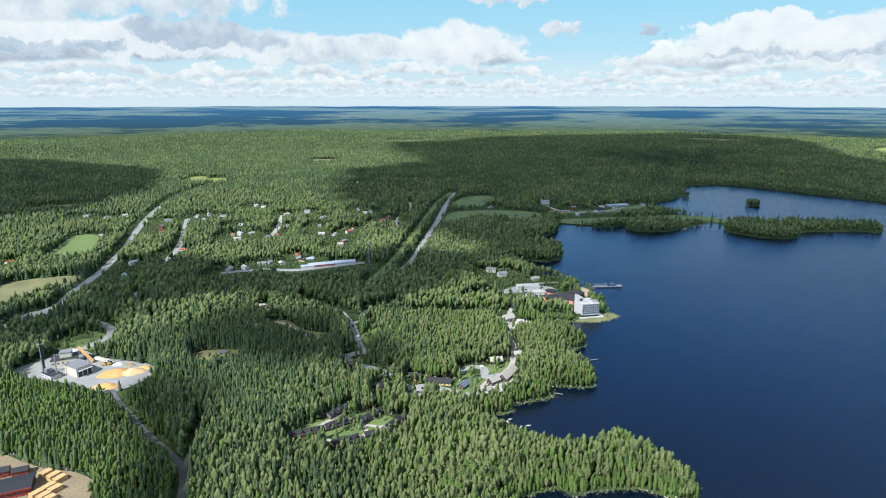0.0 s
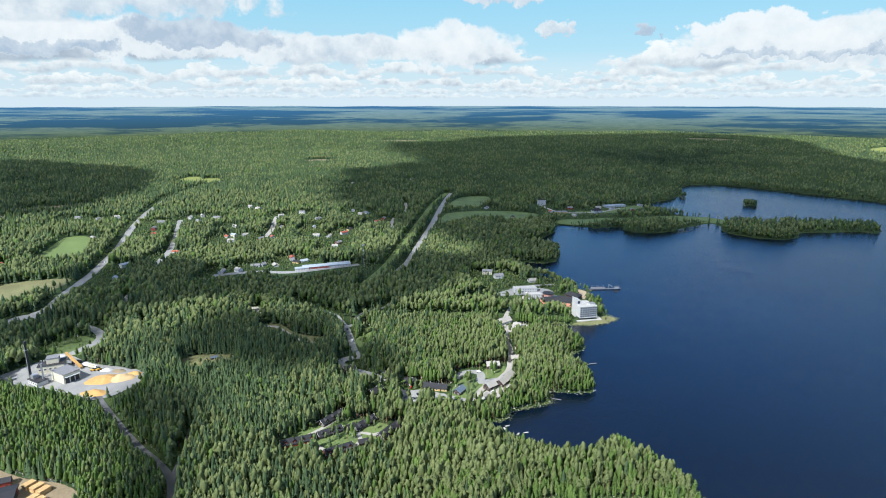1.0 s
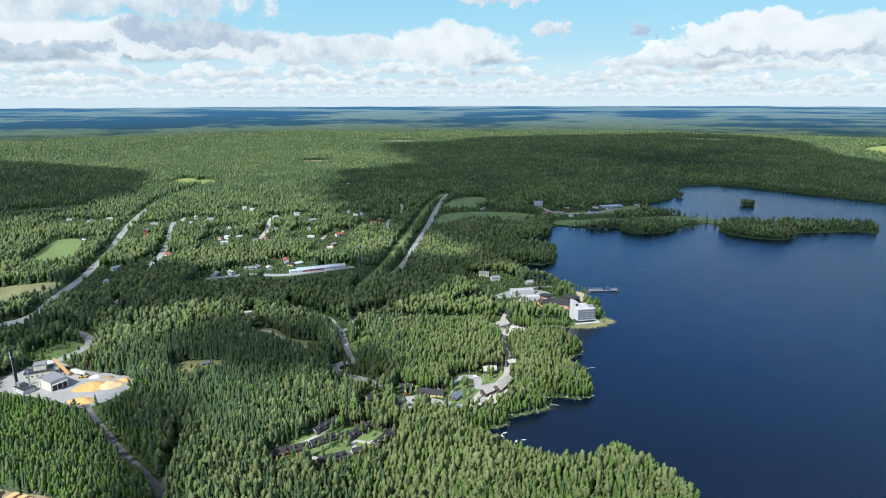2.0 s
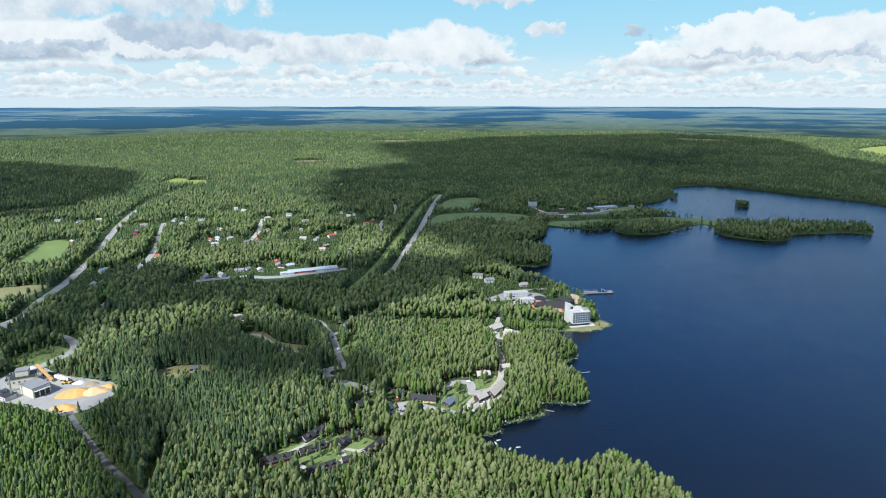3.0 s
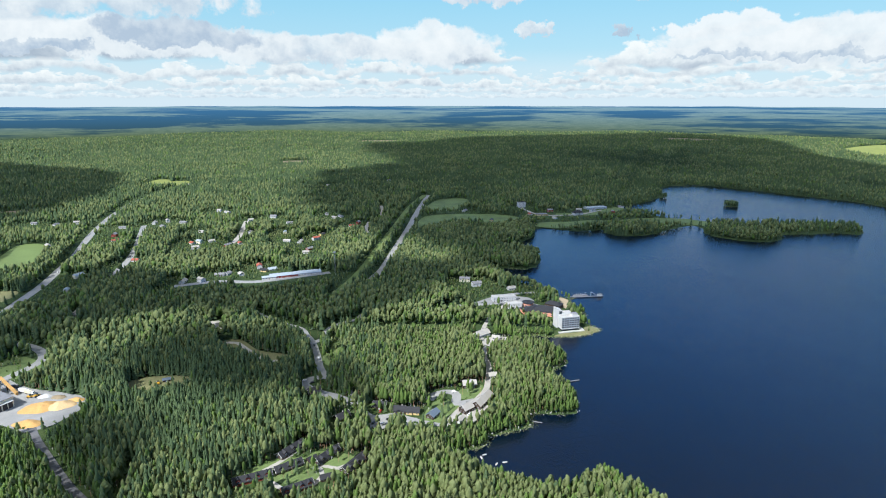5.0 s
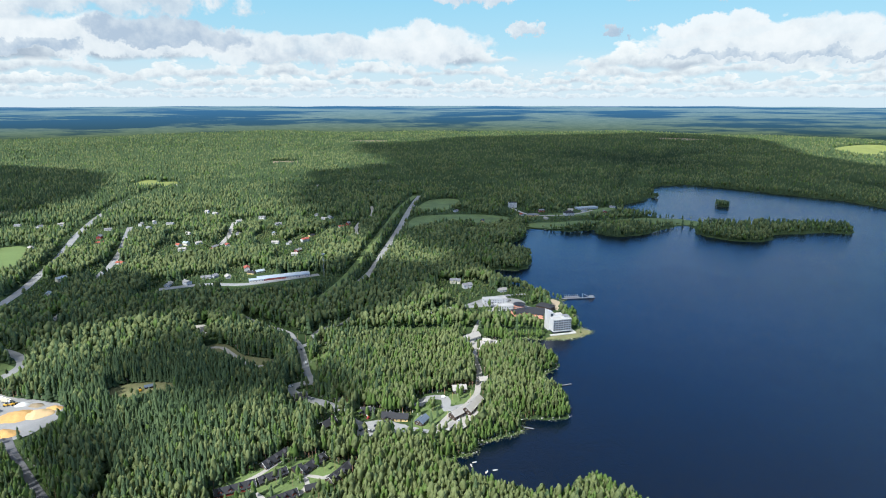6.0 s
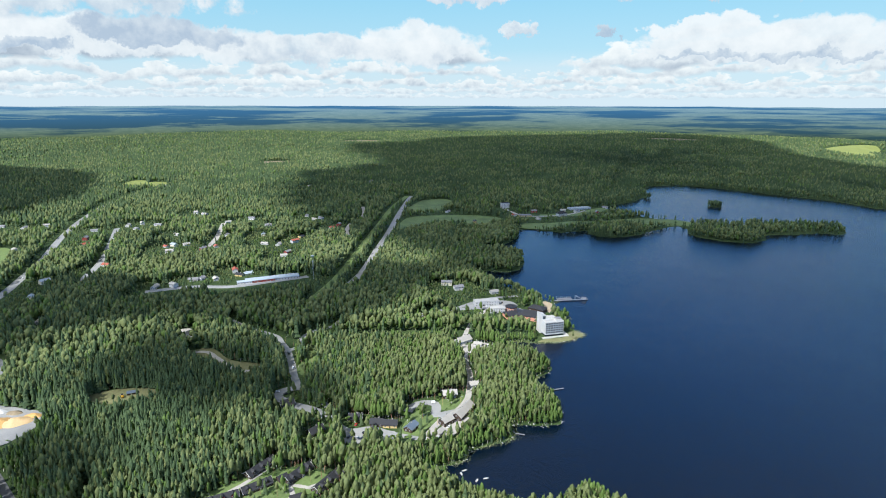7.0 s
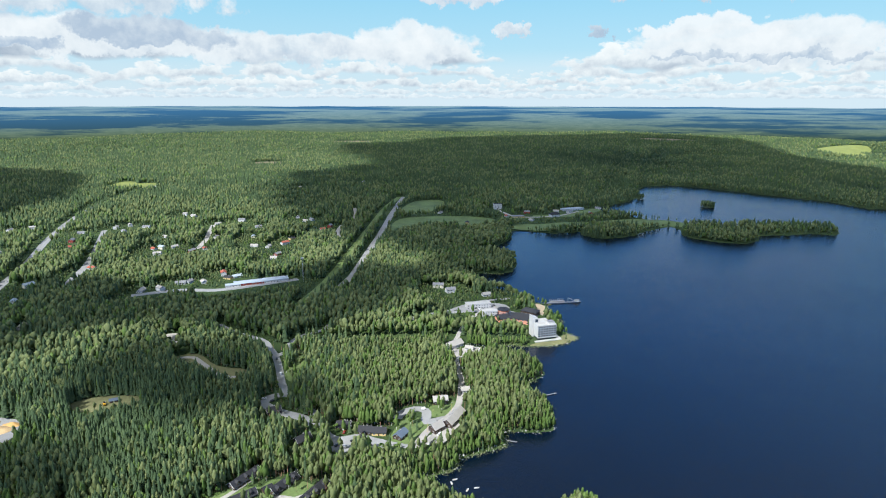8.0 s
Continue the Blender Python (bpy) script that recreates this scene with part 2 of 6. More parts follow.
NORTH_COAST = [(208, 869), (189, 890), (177, 921), (160, 940), (137, 981), (117, 1026), (144, 1026), (178, 1018), (199, 1029), (218, 1074), (225, 1127),
               (202, 1136), (163, 1155), (162, 1185), (200, 1205), (241, 1260), (255, 1307), (258, 1351), (278, 1351), (313, 1331), (350, 1312), (382, 1318), (413, 1331)]
ISLE_CHAIN = [(404, 1294), (422, 1264), (457, 1258), (507, 1275), (547, 1311), (593, 1342), (631, 1362), (646, 1342), (619, 1280), (625, 1246), (660, 1207),
              (711, 1191), (750, 1212), (779, 1256), (807, 1261), (841, 1256), (886, 1267), (926, 1261), (938, 1244), (968, 1266), (996, 1314), (962, 1340),
              (904, 1353), (859, 1367), (806, 1367), (732, 1380), (691, 1400), (670, 1430), (656, 1442)]
FAR_LAKE = [(613, 1454), (588, 1500), (549, 1558), (552, 1611), (608, 1658), (664, 1697), (720, 1770), (766, 1850), (780, 1924), (850, 2004), (944, 2017),
            (1026, 1949), (1099, 1848), (1145, 1778), (1195, 1724), (1251, 1644), (1266, 1545), (1420, 1500), (1800, 1480), (2600, 1100),
            (2900, 200), (2300, -900), (700, -1200), (160, -700), (60, -150), (10, 200), (25, 330)]


def smooth_line(points, step, closed=False):
    """Points along a smooth curve through those given, about a step apart."""
    p = np.array(points, float)
    n = len(p)
    out = []
    for i in range(n if closed else n - 1):
        q = [p[(i + k) % n] if closed else p[min(max(i + k, 0), n - 1)] for k in (-1, 0, 1, 2)]
        for t in np.linspace(0, 1, max(1, int(np.linalg.norm(q[2] - q[1]) / step)), endpoint=False):
            out.append(0.5 * (2 * q[1] + (q[2] - q[0]) * t + (2 * q[0] - 5 * q[1] + 4 * q[2] - q[3]) * t * t + (3 * q[1] - q[0] - 3 * q[2] + q[3]) * t ** 3))
    if not closed:
        out.append(p[-1])
    return np.array(out)


def waver(x, y, size, seed=0.0):
    """Smooth unevenness between -1 and 1 with forms about that size."""
    a, b = x / size * 2.4 + seed * 7.3, y / size * 2.4 + seed * 3.1
    return (np.sin(a + 1.3 * np.sin(b * 0.7)) * np.cos(b + 1.1 * np.sin(a * 0.8 + 2)) + 0.5 * np.sin(2.1 * a + 1.7 * b + 0.6) * np.cos(1.9 * b - 1.2 * a)) / 1.5


def inside(poly, x, y):
    hit = np.zeros(x.shape, bool)
    for (x0, y0), (x1, y1) in zip(poly, np.roll(poly, -1, axis=0)):
        if y0 != y1:
            hit ^= ((y0 > y) != (y1 > y)) & (x < (x1 - x0) * (y - y0) / (y1 - y0) + x0)
    return hit


def line_distance(line, x, y, closed=False):
    best = np.full(x.shape, 1e12)
    ends = np.roll(line, -1, axis=0) if closed else line[1:]
    for (x0, y0), (x1, y1) in zip(line, ends):
        ex, ey = x1 - x0, y1 - y0
        t = np.clip(((x - x0) * ex + (y - y0) * ey) / (ex * ex + ey * ey + 1e-9), 0, 1)
        np.minimum(best, (x - x0 - t * ex) ** 2 + (y - y0 - t * ey) ** 2, out=best)
    return np.sqrt(best)


LAKE = np.array(SOUTH_POINT + COVE + HOTEL_BAY + NORTH_COAST + ISLE_CHAIN + FAR_LAKE, float)
NORTH_PONDS = [np.array([(2494, 3044), (2478, 2885), (2900, 2900), (3300, 3300), (2814, 3273), (2663, 3208)], float),
               np.array([(3000, 3640), (3297, 3780), (3600, 3500), (3687, 3900), (3323, 3997)], float)]
ISLETS = [(855, 1612, 20), (728, 1758, 12)]


def shore_distance(x, y):
    """Metres to the water's edge, positive on land."""
    d = line_distance(LAKE, x, y, True) * np.where(inside(LAKE, x, y), -1, 1)
    for pond in NORTH_PONDS:
        d = np.minimum(d, line_distance(pond, x, y, True) * np.where(inside(pond, x, y), -1, 1))
    for cx, cy, r in ISLETS:
        d = np.maximum(d, r - np.hypot(x - cx, y - cy))
    return d + 1.6 * waver(x, y, 14, 1) * np.exp(-np.abs(d) / 25)


def land_height(x, y, d=None):
    d = shore_distance(x, y) if d is None else d
    inland = np.clip(d / 90, 0, 1)
    z = np.where(d > 0, 2.0 * (1 - np.exp(-np.maximum(d, 0) / 14)), np.maximum(d * 0.14, -4.0)) + inland * waver(x, y, 260) * 0.7
    r = np.hypot(x, y)
    far = np.clip((r - 2300) / 2600, 0, 1.05)
    return z + inland * far * waver(x, y, 1100, 2) * 19 + inland * far ** 1.5 * 28


def mesh_object(name, verts, faces, mat=None, parent=None, smooth=False):
    me = bpy.data.meshes.new(name)
    if isinstance(faces, np.ndarray):
        k = faces.shape[1]
        me.vertices.add(len(verts))
        me.vertices.foreach_set("co", np.asarray(verts, np.float32).ravel())
        me.loops.add(faces.size)
        me.loops.foreach_set("vertex_index", faces.astype(np.int32).ravel())
        me.polygons.add(len(faces))
        me.polygons.foreach_set("loop_start", np.arange(0, faces.size, k, dtype=np.int32))
        me.update(calc_edges=True)
    else:
        me.from_pydata([tuple(v) for v in verts], [], faces)
    if smooth:
        me.polygons.foreach_set("use_smooth", np.ones(len(me.polygons), bool))
    if mat:
        me.materials.append(mat)
    ob = new(name, me)
    ob.parent = parent
    return ob


def build_ground():
    rings = np.concatenate([[0, 120], np.geomspace(200, 4930, 200)])
    angles = np.concatenate([np.linspace(-48, 48, 380), np.linspace(48, 312, 90)[1:-1]])
    r, a = np.meshgrid(rings, np.radians(angles), indexing="ij")
    x, y = r * np.sin(a), r * np.cos(a)
    z = land_height(x.ravel(), y.ravel())
    n = len(angles)
    i, j = np.meshgrid(np.arange(len(rings) - 1), np.arange(n), indexing="ij")
    j2 = (j + 1) % n
    faces = np.stack([i * n + j, i * n + j2, (i + 1) * n + j2, (i + 1) * n + j], -1).reshape(-1, 4)[:, ::-1]
    ob = mesh_object("ground", np.stack([x.ravel(), y.ravel(), z], -1), faces, GROUND, smooth=True)
    tagged(ob, "mossy green forest floor sloping gently to the lake", "ground", kind="structure")


def build_water():
    ang = np.linspace(0, 2 * np.pi, 96, endpoint=False)
    ob = mesh_object("water", [(1400 + 3300 * math.cos(a), 1600 + 3300 * math.sin(a), 0) for a in ang], [list(range(96))], WATER)
    tagged(ob, "dark blue lake water with small ripples", "lake", kind="structure")


build_ground()
build_water()


def distance_material():
    """Glowing woods and hills past the ground's edge, with haze and the shade of far clouds painted in."""
    mat = bpy.data.materials.new("painted_haze_distance")
    mat.use_nodes = True
    n = Nodes(mat.node_tree)
    at = n.add("ShaderNodeTexCoord").outputs["Object"]
    sep = n.add("ShaderNodeSeparateXYZ")
    n.link(at, sep.inputs[0])
    depth = n.math("LOGARITHM", n.math("MAXIMUM", n.math("SUBTRACT", 290.0, sep.outputs[2]), 5.0), 2.718)

    def bands(across, along, detail, seed):
        where = n.add("ShaderNodeCombineXYZ")
        n.link(n.math("MULTIPLY", sep.outputs[0], across / 4900), where.inputs[0])
        n.link(n.math("ADD", n.math("MULTIPLY", sep.outputs[1], across / 4900), seed), where.inputs[1])
        n.link(n.math("MULTIPLY", depth, along), where.inputs[2])
        return n.noise(where.outputs[0], 1.0, detail, 0.6)

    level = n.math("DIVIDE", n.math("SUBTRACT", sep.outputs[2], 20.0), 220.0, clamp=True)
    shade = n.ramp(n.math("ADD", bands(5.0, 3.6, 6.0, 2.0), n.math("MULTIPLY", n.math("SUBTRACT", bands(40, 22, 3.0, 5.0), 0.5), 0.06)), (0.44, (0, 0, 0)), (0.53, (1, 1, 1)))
    # a broad dark patch of cloud shade painted in at the left
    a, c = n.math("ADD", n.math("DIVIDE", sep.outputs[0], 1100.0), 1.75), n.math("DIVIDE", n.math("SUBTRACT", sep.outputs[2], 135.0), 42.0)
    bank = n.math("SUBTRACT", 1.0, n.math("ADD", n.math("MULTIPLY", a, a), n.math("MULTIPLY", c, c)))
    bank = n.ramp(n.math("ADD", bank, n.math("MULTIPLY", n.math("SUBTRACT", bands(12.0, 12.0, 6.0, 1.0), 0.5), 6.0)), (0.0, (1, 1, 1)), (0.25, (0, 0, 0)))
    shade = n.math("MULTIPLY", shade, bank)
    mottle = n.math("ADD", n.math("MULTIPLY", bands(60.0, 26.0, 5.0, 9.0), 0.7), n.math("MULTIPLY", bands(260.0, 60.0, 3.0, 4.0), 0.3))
    # haze put into the colour: bluer and paler with height
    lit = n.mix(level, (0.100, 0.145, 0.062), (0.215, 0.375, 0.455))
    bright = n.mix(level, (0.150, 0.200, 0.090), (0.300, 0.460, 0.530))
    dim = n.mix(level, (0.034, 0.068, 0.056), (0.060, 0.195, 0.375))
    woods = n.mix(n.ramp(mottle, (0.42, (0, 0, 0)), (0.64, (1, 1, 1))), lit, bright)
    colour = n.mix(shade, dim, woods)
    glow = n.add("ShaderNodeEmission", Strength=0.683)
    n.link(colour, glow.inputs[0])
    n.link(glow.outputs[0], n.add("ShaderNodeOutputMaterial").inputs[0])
    return mat


def build_backdrop():
    ang = np.radians(np.arange(0, 360, 0.5))
    top = 238 + 3.0 * waver(ang * 400, ang * 0, 60, 3) + 2.0 * waver(ang * 400, ang * 0, 17, 4)
    n, r = len(ang), 4905
    verts = [(r * math.sin(a), r * math.cos(a), -5) for a in ang] + [(r * math.sin(a), r * math.cos(a), h) for a, h in zip(ang, top)]
    faces = [[i, (i + 1) % n, n + (i + 1) % n, n + i] for i in range(n)]
    tagged(mesh_object("backdrop", verts, faces, distance_material()), "glowing backdrop of forested hills with painted blue haze", "distant hills", kind="structure")


build_backdrop()

# ---------------------------------------------------------------- clouds overhead
def build_clouds():
    """Flat-based cumulus over the land, each above and sunward of the shade that it gives, thinning out at the rim."""
    mat, n, shader = material("white_cumulus", 1.0, 0.0, 0.0)
    at = n.add("ShaderNodeTexCoord").outputs["Object"]
    n.link(n.ramp(n.noise(at, 0.004, 4.0), (0.3, (0.78, 0.79, 0.80)), (0.7, (0.86, 0.86, 0.86))), shader.inputs["Base Color"])
    thick = n.add("ShaderNodeAttribute", attribute_name="thickness").outputs["Fac"]
    wisps = n.math("MULTIPLY", n.math("SUBTRACT", n.noise(at, 0.009, 6.0, 0.6), 0.5), 1.3)
    body = n.ramp(n.math("ADD", thick, wisps), (0.12, (0, 0, 0)), (0.55, (0.80, 0.80, 0.80)))
    both = n.add("ShaderNodeMixShader")
    out = next(o for o in n.tree.nodes if o.type == "OUTPUT_MATERIAL")
    n.link(body, both.inputs[0])
    n.link(n.add("ShaderNodeBsdfTransparent").outputs[0], both.inputs[1])
    n.link(shader.outputs[0], both.inputs[2])
    n.link(both.outputs[0], out.inputs[0])
    height = 1900.0
    lean = SUN_FROM * (height / math.tan(SUN_EL))
    rings = np.concatenate([np.linspace(0.05, 0.85, 9), np.linspace(0.9, 1.12, 6)])
    for outline in CLOUDS:
        edge = smooth_line(outline, 40, True)
        mid = np.array([(edge[:, 0].max() + edge[:, 0].min()) / 2, (edge[:, 1].max() + edge[:, 1].min()) / 2])
        arm = edge - mid
        reach = np.linalg.norm(arm, axis=1)
        size = reach.min()
        k, verts, thickness = len(edge), [(0, 0, 0.35 * size)], [1.0]
        for f in rings:
            p = arm * f + np.stack([waver(edge[:, 0] + 300 * f, edge[:, 1], 90, 1), waver(edge[:, 0], edge[:, 1] + 300 * f, 90, 2)], -1) * size * 0.05
            dome = np.sqrt(np.clip(1 - (f / 1.12) ** 2, 0, 1))
            z = size * (0.35 * dome + 0.10 * dome * waver(p[:, 0], p[:, 1], size * 0.5, 4) + 0.05 * dome * waver(p[:, 0], p[:, 1], size * 0.2, 5))
            verts += [(*q, h) for q, h in zip(p, z)]
            rim = np.clip((1.10 - f) * reach / min(170.0, 1.2 * size), 0, 1)
            thickness += list(rim)
        faces = [(0, 1 + i, 1 + (i + 1) % k) for i in range(k)]
        for r in range(len(rings) - 1):
            faces += [(1 + r * k + i, 1 + (r + 1) * k + i, 1 + (r + 1) * k + (i + 1) % k, 1 + r * k + (i + 1) % k) for i in range(k)]
        ob = mesh_object("cloud", verts, faces, mat, smooth=True)
        ob.data.attributes.new("thickness", "FLOAT", "POINT").data.foreach_set("value", np.array(thickness, np.float32))
        ob.location = (mid[0] + lean.x, mid[1] + lean.y, height)
        tagged(ob, "white flat-based cumulus cloud drifting over the woods", "cloud", "clouds over the lake country", "structure")


CLOUDS = [[(-330, 1790), (-365, 2250), (-242, 2437), (-122, 2657), (-289, 3315), (-200, 3700), (75, 3900), (400, 4200), (900, 4300), (1500, 4300), (2000, 4200),
           (2185, 3900), (2133, 3500), (1884, 2822), (1857, 2463), (1800, 1900), (1500, 1100), (1000, 880), (681, 850), (360, 880), (240, 930), (115, 960),
           (63, 1090), (10, 1211), (-64, 1296), (-131, 1340), (-214, 1482)],
          [(-578, 897), (-560, 1003), (-470, 1025), (-374, 952), (-258, 941), (-156, 1022), (-99, 1079), (6, 1021), (50, 1000), (24, 930), (0, 870), (-30, 831),
           (-78, 782), (-156, 775), (-285, 812), (-391, 777), (-489, 814)],
          [(-330, 684), (-270, 765), (-181, 742), (-120, 738), (-103, 665), (-74, 632), (-52, 605), (-46, 575), (-60, 556), (-88, 556), (-118, 566), (-159, 548),
           (-209, 548), (-262, 565), (-327, 603)],
          [(-2232, 2602), (-1818, 2646), (-1238, 2385), (-1095, 2205), (-982, 1853), (-984, 1596), (-1015, 1435), (-1225, 1388), (-1900, 1500)],
          [(-330, 570), (-270, 545), (-225, 535), (-205, 495), (-195, 440), (-180, 380), (-170, 300), (-185, 250), (-222, 250), (-205, 330), (-215, 410), (-255, 465), (-320, 520)],
          [(-640, 700), (-600, 770), (-500, 805), (-400, 812), (-390, 735), (-400, 690), (-440, 640), (-520, 600), (-620, 620)]]
build_clouds()

# ---------------------------------------------------------------- roads, yards and fields
HIGHWAY = [(-620, 560), (-585, 650), (-566, 722), (-556, 762), (-551, 790), (-565, 845), (-582, 944), (-606, 1033), (-636, 1141), (-692, 1301), (-748, 1486), (-789, 1679), (-803, 1828), (-783, 2122)]
STREET = [(-500, 1000), (-511, 1049), (-522, 1103), (-548, 1189), (-588, 1300), (-628, 1411)]
CENTRE_ROAD = [(-80, 960), (-66, 1014), (-61, 1049), (-46, 1170), (-26, 1327), (-5, 1529), (17, 1713), (34, 1830)]
RAILWAY = [(-130, 880), (-103, 992), (-82, 1151), (-53, 1379), (-20, 1635), (20, 1830)]
JUNCTION = [(-220, 817), (-190, 787), (-153, 760), (-141, 738), (-130, 715), (-120, 683), (-111, 648), (-102, 625), (-89, 604), (-70, 587), (-60, 560), (-47, 543), (-27, 545), (-10, 535), (18, 523)]
JUNCTION_ARM = [(-130, 715), (-117, 729), (-120, 750), (-105, 775), (-86, 787), (-80, 806)]
VILLAGE = [(128, 851), (95, 800), (73, 734), (71, 700), (69, 664), (70, 639), (66, 612), (61, 589), (48, 567), (34, 553), (23, 535), (18, 523)]
LOT_LOOP = [(48, 567), (30, 562), (31, 573), (30, 583), (20, 586), (9, 580), (4, 570)]
LOT_WEST = [(-102, 625), (-118, 619), (-121, 610), (-114, 600), (-101, 590), (-82, 580), (-68, 567)]
MILL_ROAD = [(-346, 540), (-330, 520), (-301, 489), (-267, 454), (-240, 430), (-221, 411), (-212, 396), (-204, 372), (-198, 338), (-190, 280)]
SPUR = [(-231, 478), (-224, 455), (-220, 430), (-216, 407)]
ROUNDABOUT = [(-541, 741), (-545, 755), (-557, 761), (-569, 755), (-573, 741), (-569, 727), (-557, 721), (-545, 727), (-541, 741)]
CLEARING = [(-280, 775), (-265, 788), (-252, 754), (-253, 739)]
TRACK = [(-234, 718), (-220, 718), (-205, 702), (-181, 674), (-162, 665), (-150, 674)]
HOTEL_ROAD = [(20, 815), (44, 830), (70, 838), (95, 841), (127, 851), (150, 840), (168, 824)]
BEACH_ROAD = [(70, 838), (118, 877), (169, 891)]
CABIN_PATH = [(-100, 500), (-118, 474), (-128, 462), (-118, 452), (-104, 441), (-88, 444), (-80, 458), (-84, 470), (-70, 466), (-62, 470)]
MILL_STREET = [(-456, 579), (-434, 626), (-420, 680), (-460, 720), (-543, 741)]
NORTH_LANE = [(275, 1600), (306, 1500), (398, 1500), (479, 1560)]
HALL_LANE = [(-380, 945), (-320, 965), (-259, 962), (-200, 985), (-150, 1008)]
HOUSE_LANE = [(-408, 1453), (-395, 1380), (-380, 1300), (-373, 1224)]
LONG_LANE = [(-115, 1430), (-118, 1350), (-105, 1280)]
FOREST_LANE = [(-100, 1650), (-92, 1560), (-95, 1480)]

# name, line, half width, covering, clear strip on either side
ROADS = [("highway", HIGHWAY, 6.5, ASPHALT, 9), ("street", STREET, 5.5, ASPHALT, 5), ("main_road", CENTRE_ROAD, 6.5, ASPHALT, 8),
         ("railway_cutting", RAILWAY, 7.0, FIELD, 4), ("road", JUNCTION[:8], 3.6, ASPHALT, 6), ("forest_street", JUNCTION[7:], 2.6, ASPHALT, 1), ("road", JUNCTION_ARM, 3.0, ASPHALT, 3), ("village_street", VILLAGE[4:], 2.8, GRAVEL, 3), ("forest_street", VILLAGE[:5], 2.6, GRAVEL, 1),
         ("parking_loop", LOT_LOOP, 4.2, ASPHALT, 3), ("parking_loop", LOT_WEST, 4.6, ASPHALT, 3), ("mill_road", MILL_ROAD, 3.0, SHADED_ASPHALT, 3.0), ("mill_road", SPUR, 2.2, SHADED_ASPHALT, 3),
         ("roundabout", ROUNDABOUT, 4.0, ASPHALT, 5), ("forest_road", CLEARING, 4.5, GRAVEL, 3), ("footpath", TRACK, 2.6, GRAVEL, 4), ("hotel_road", HOTEL_ROAD, 4.5, ASPHALT, 4), ("beach_road", BEACH_ROAD, 3.0, ASPHALT, 3),
         ("gravel_path", CABIN_PATH, 1.7, GRAVEL, 2), ("mill_street", MILL_STREET, 5.0, ASPHALT, 6), ("lane", NORTH_LANE, 3.5, GRAVEL, 5), ("lane", HALL_LANE, 6.0, ASPHALT, 4),
         ("lane", HOUSE_LANE, 5.0, GRAVEL, 3), ("lane", LONG_LANE, 4.5, GRAVEL, 3), ("lane", FOREST_LANE, 4.0, GRAVEL, 3)]

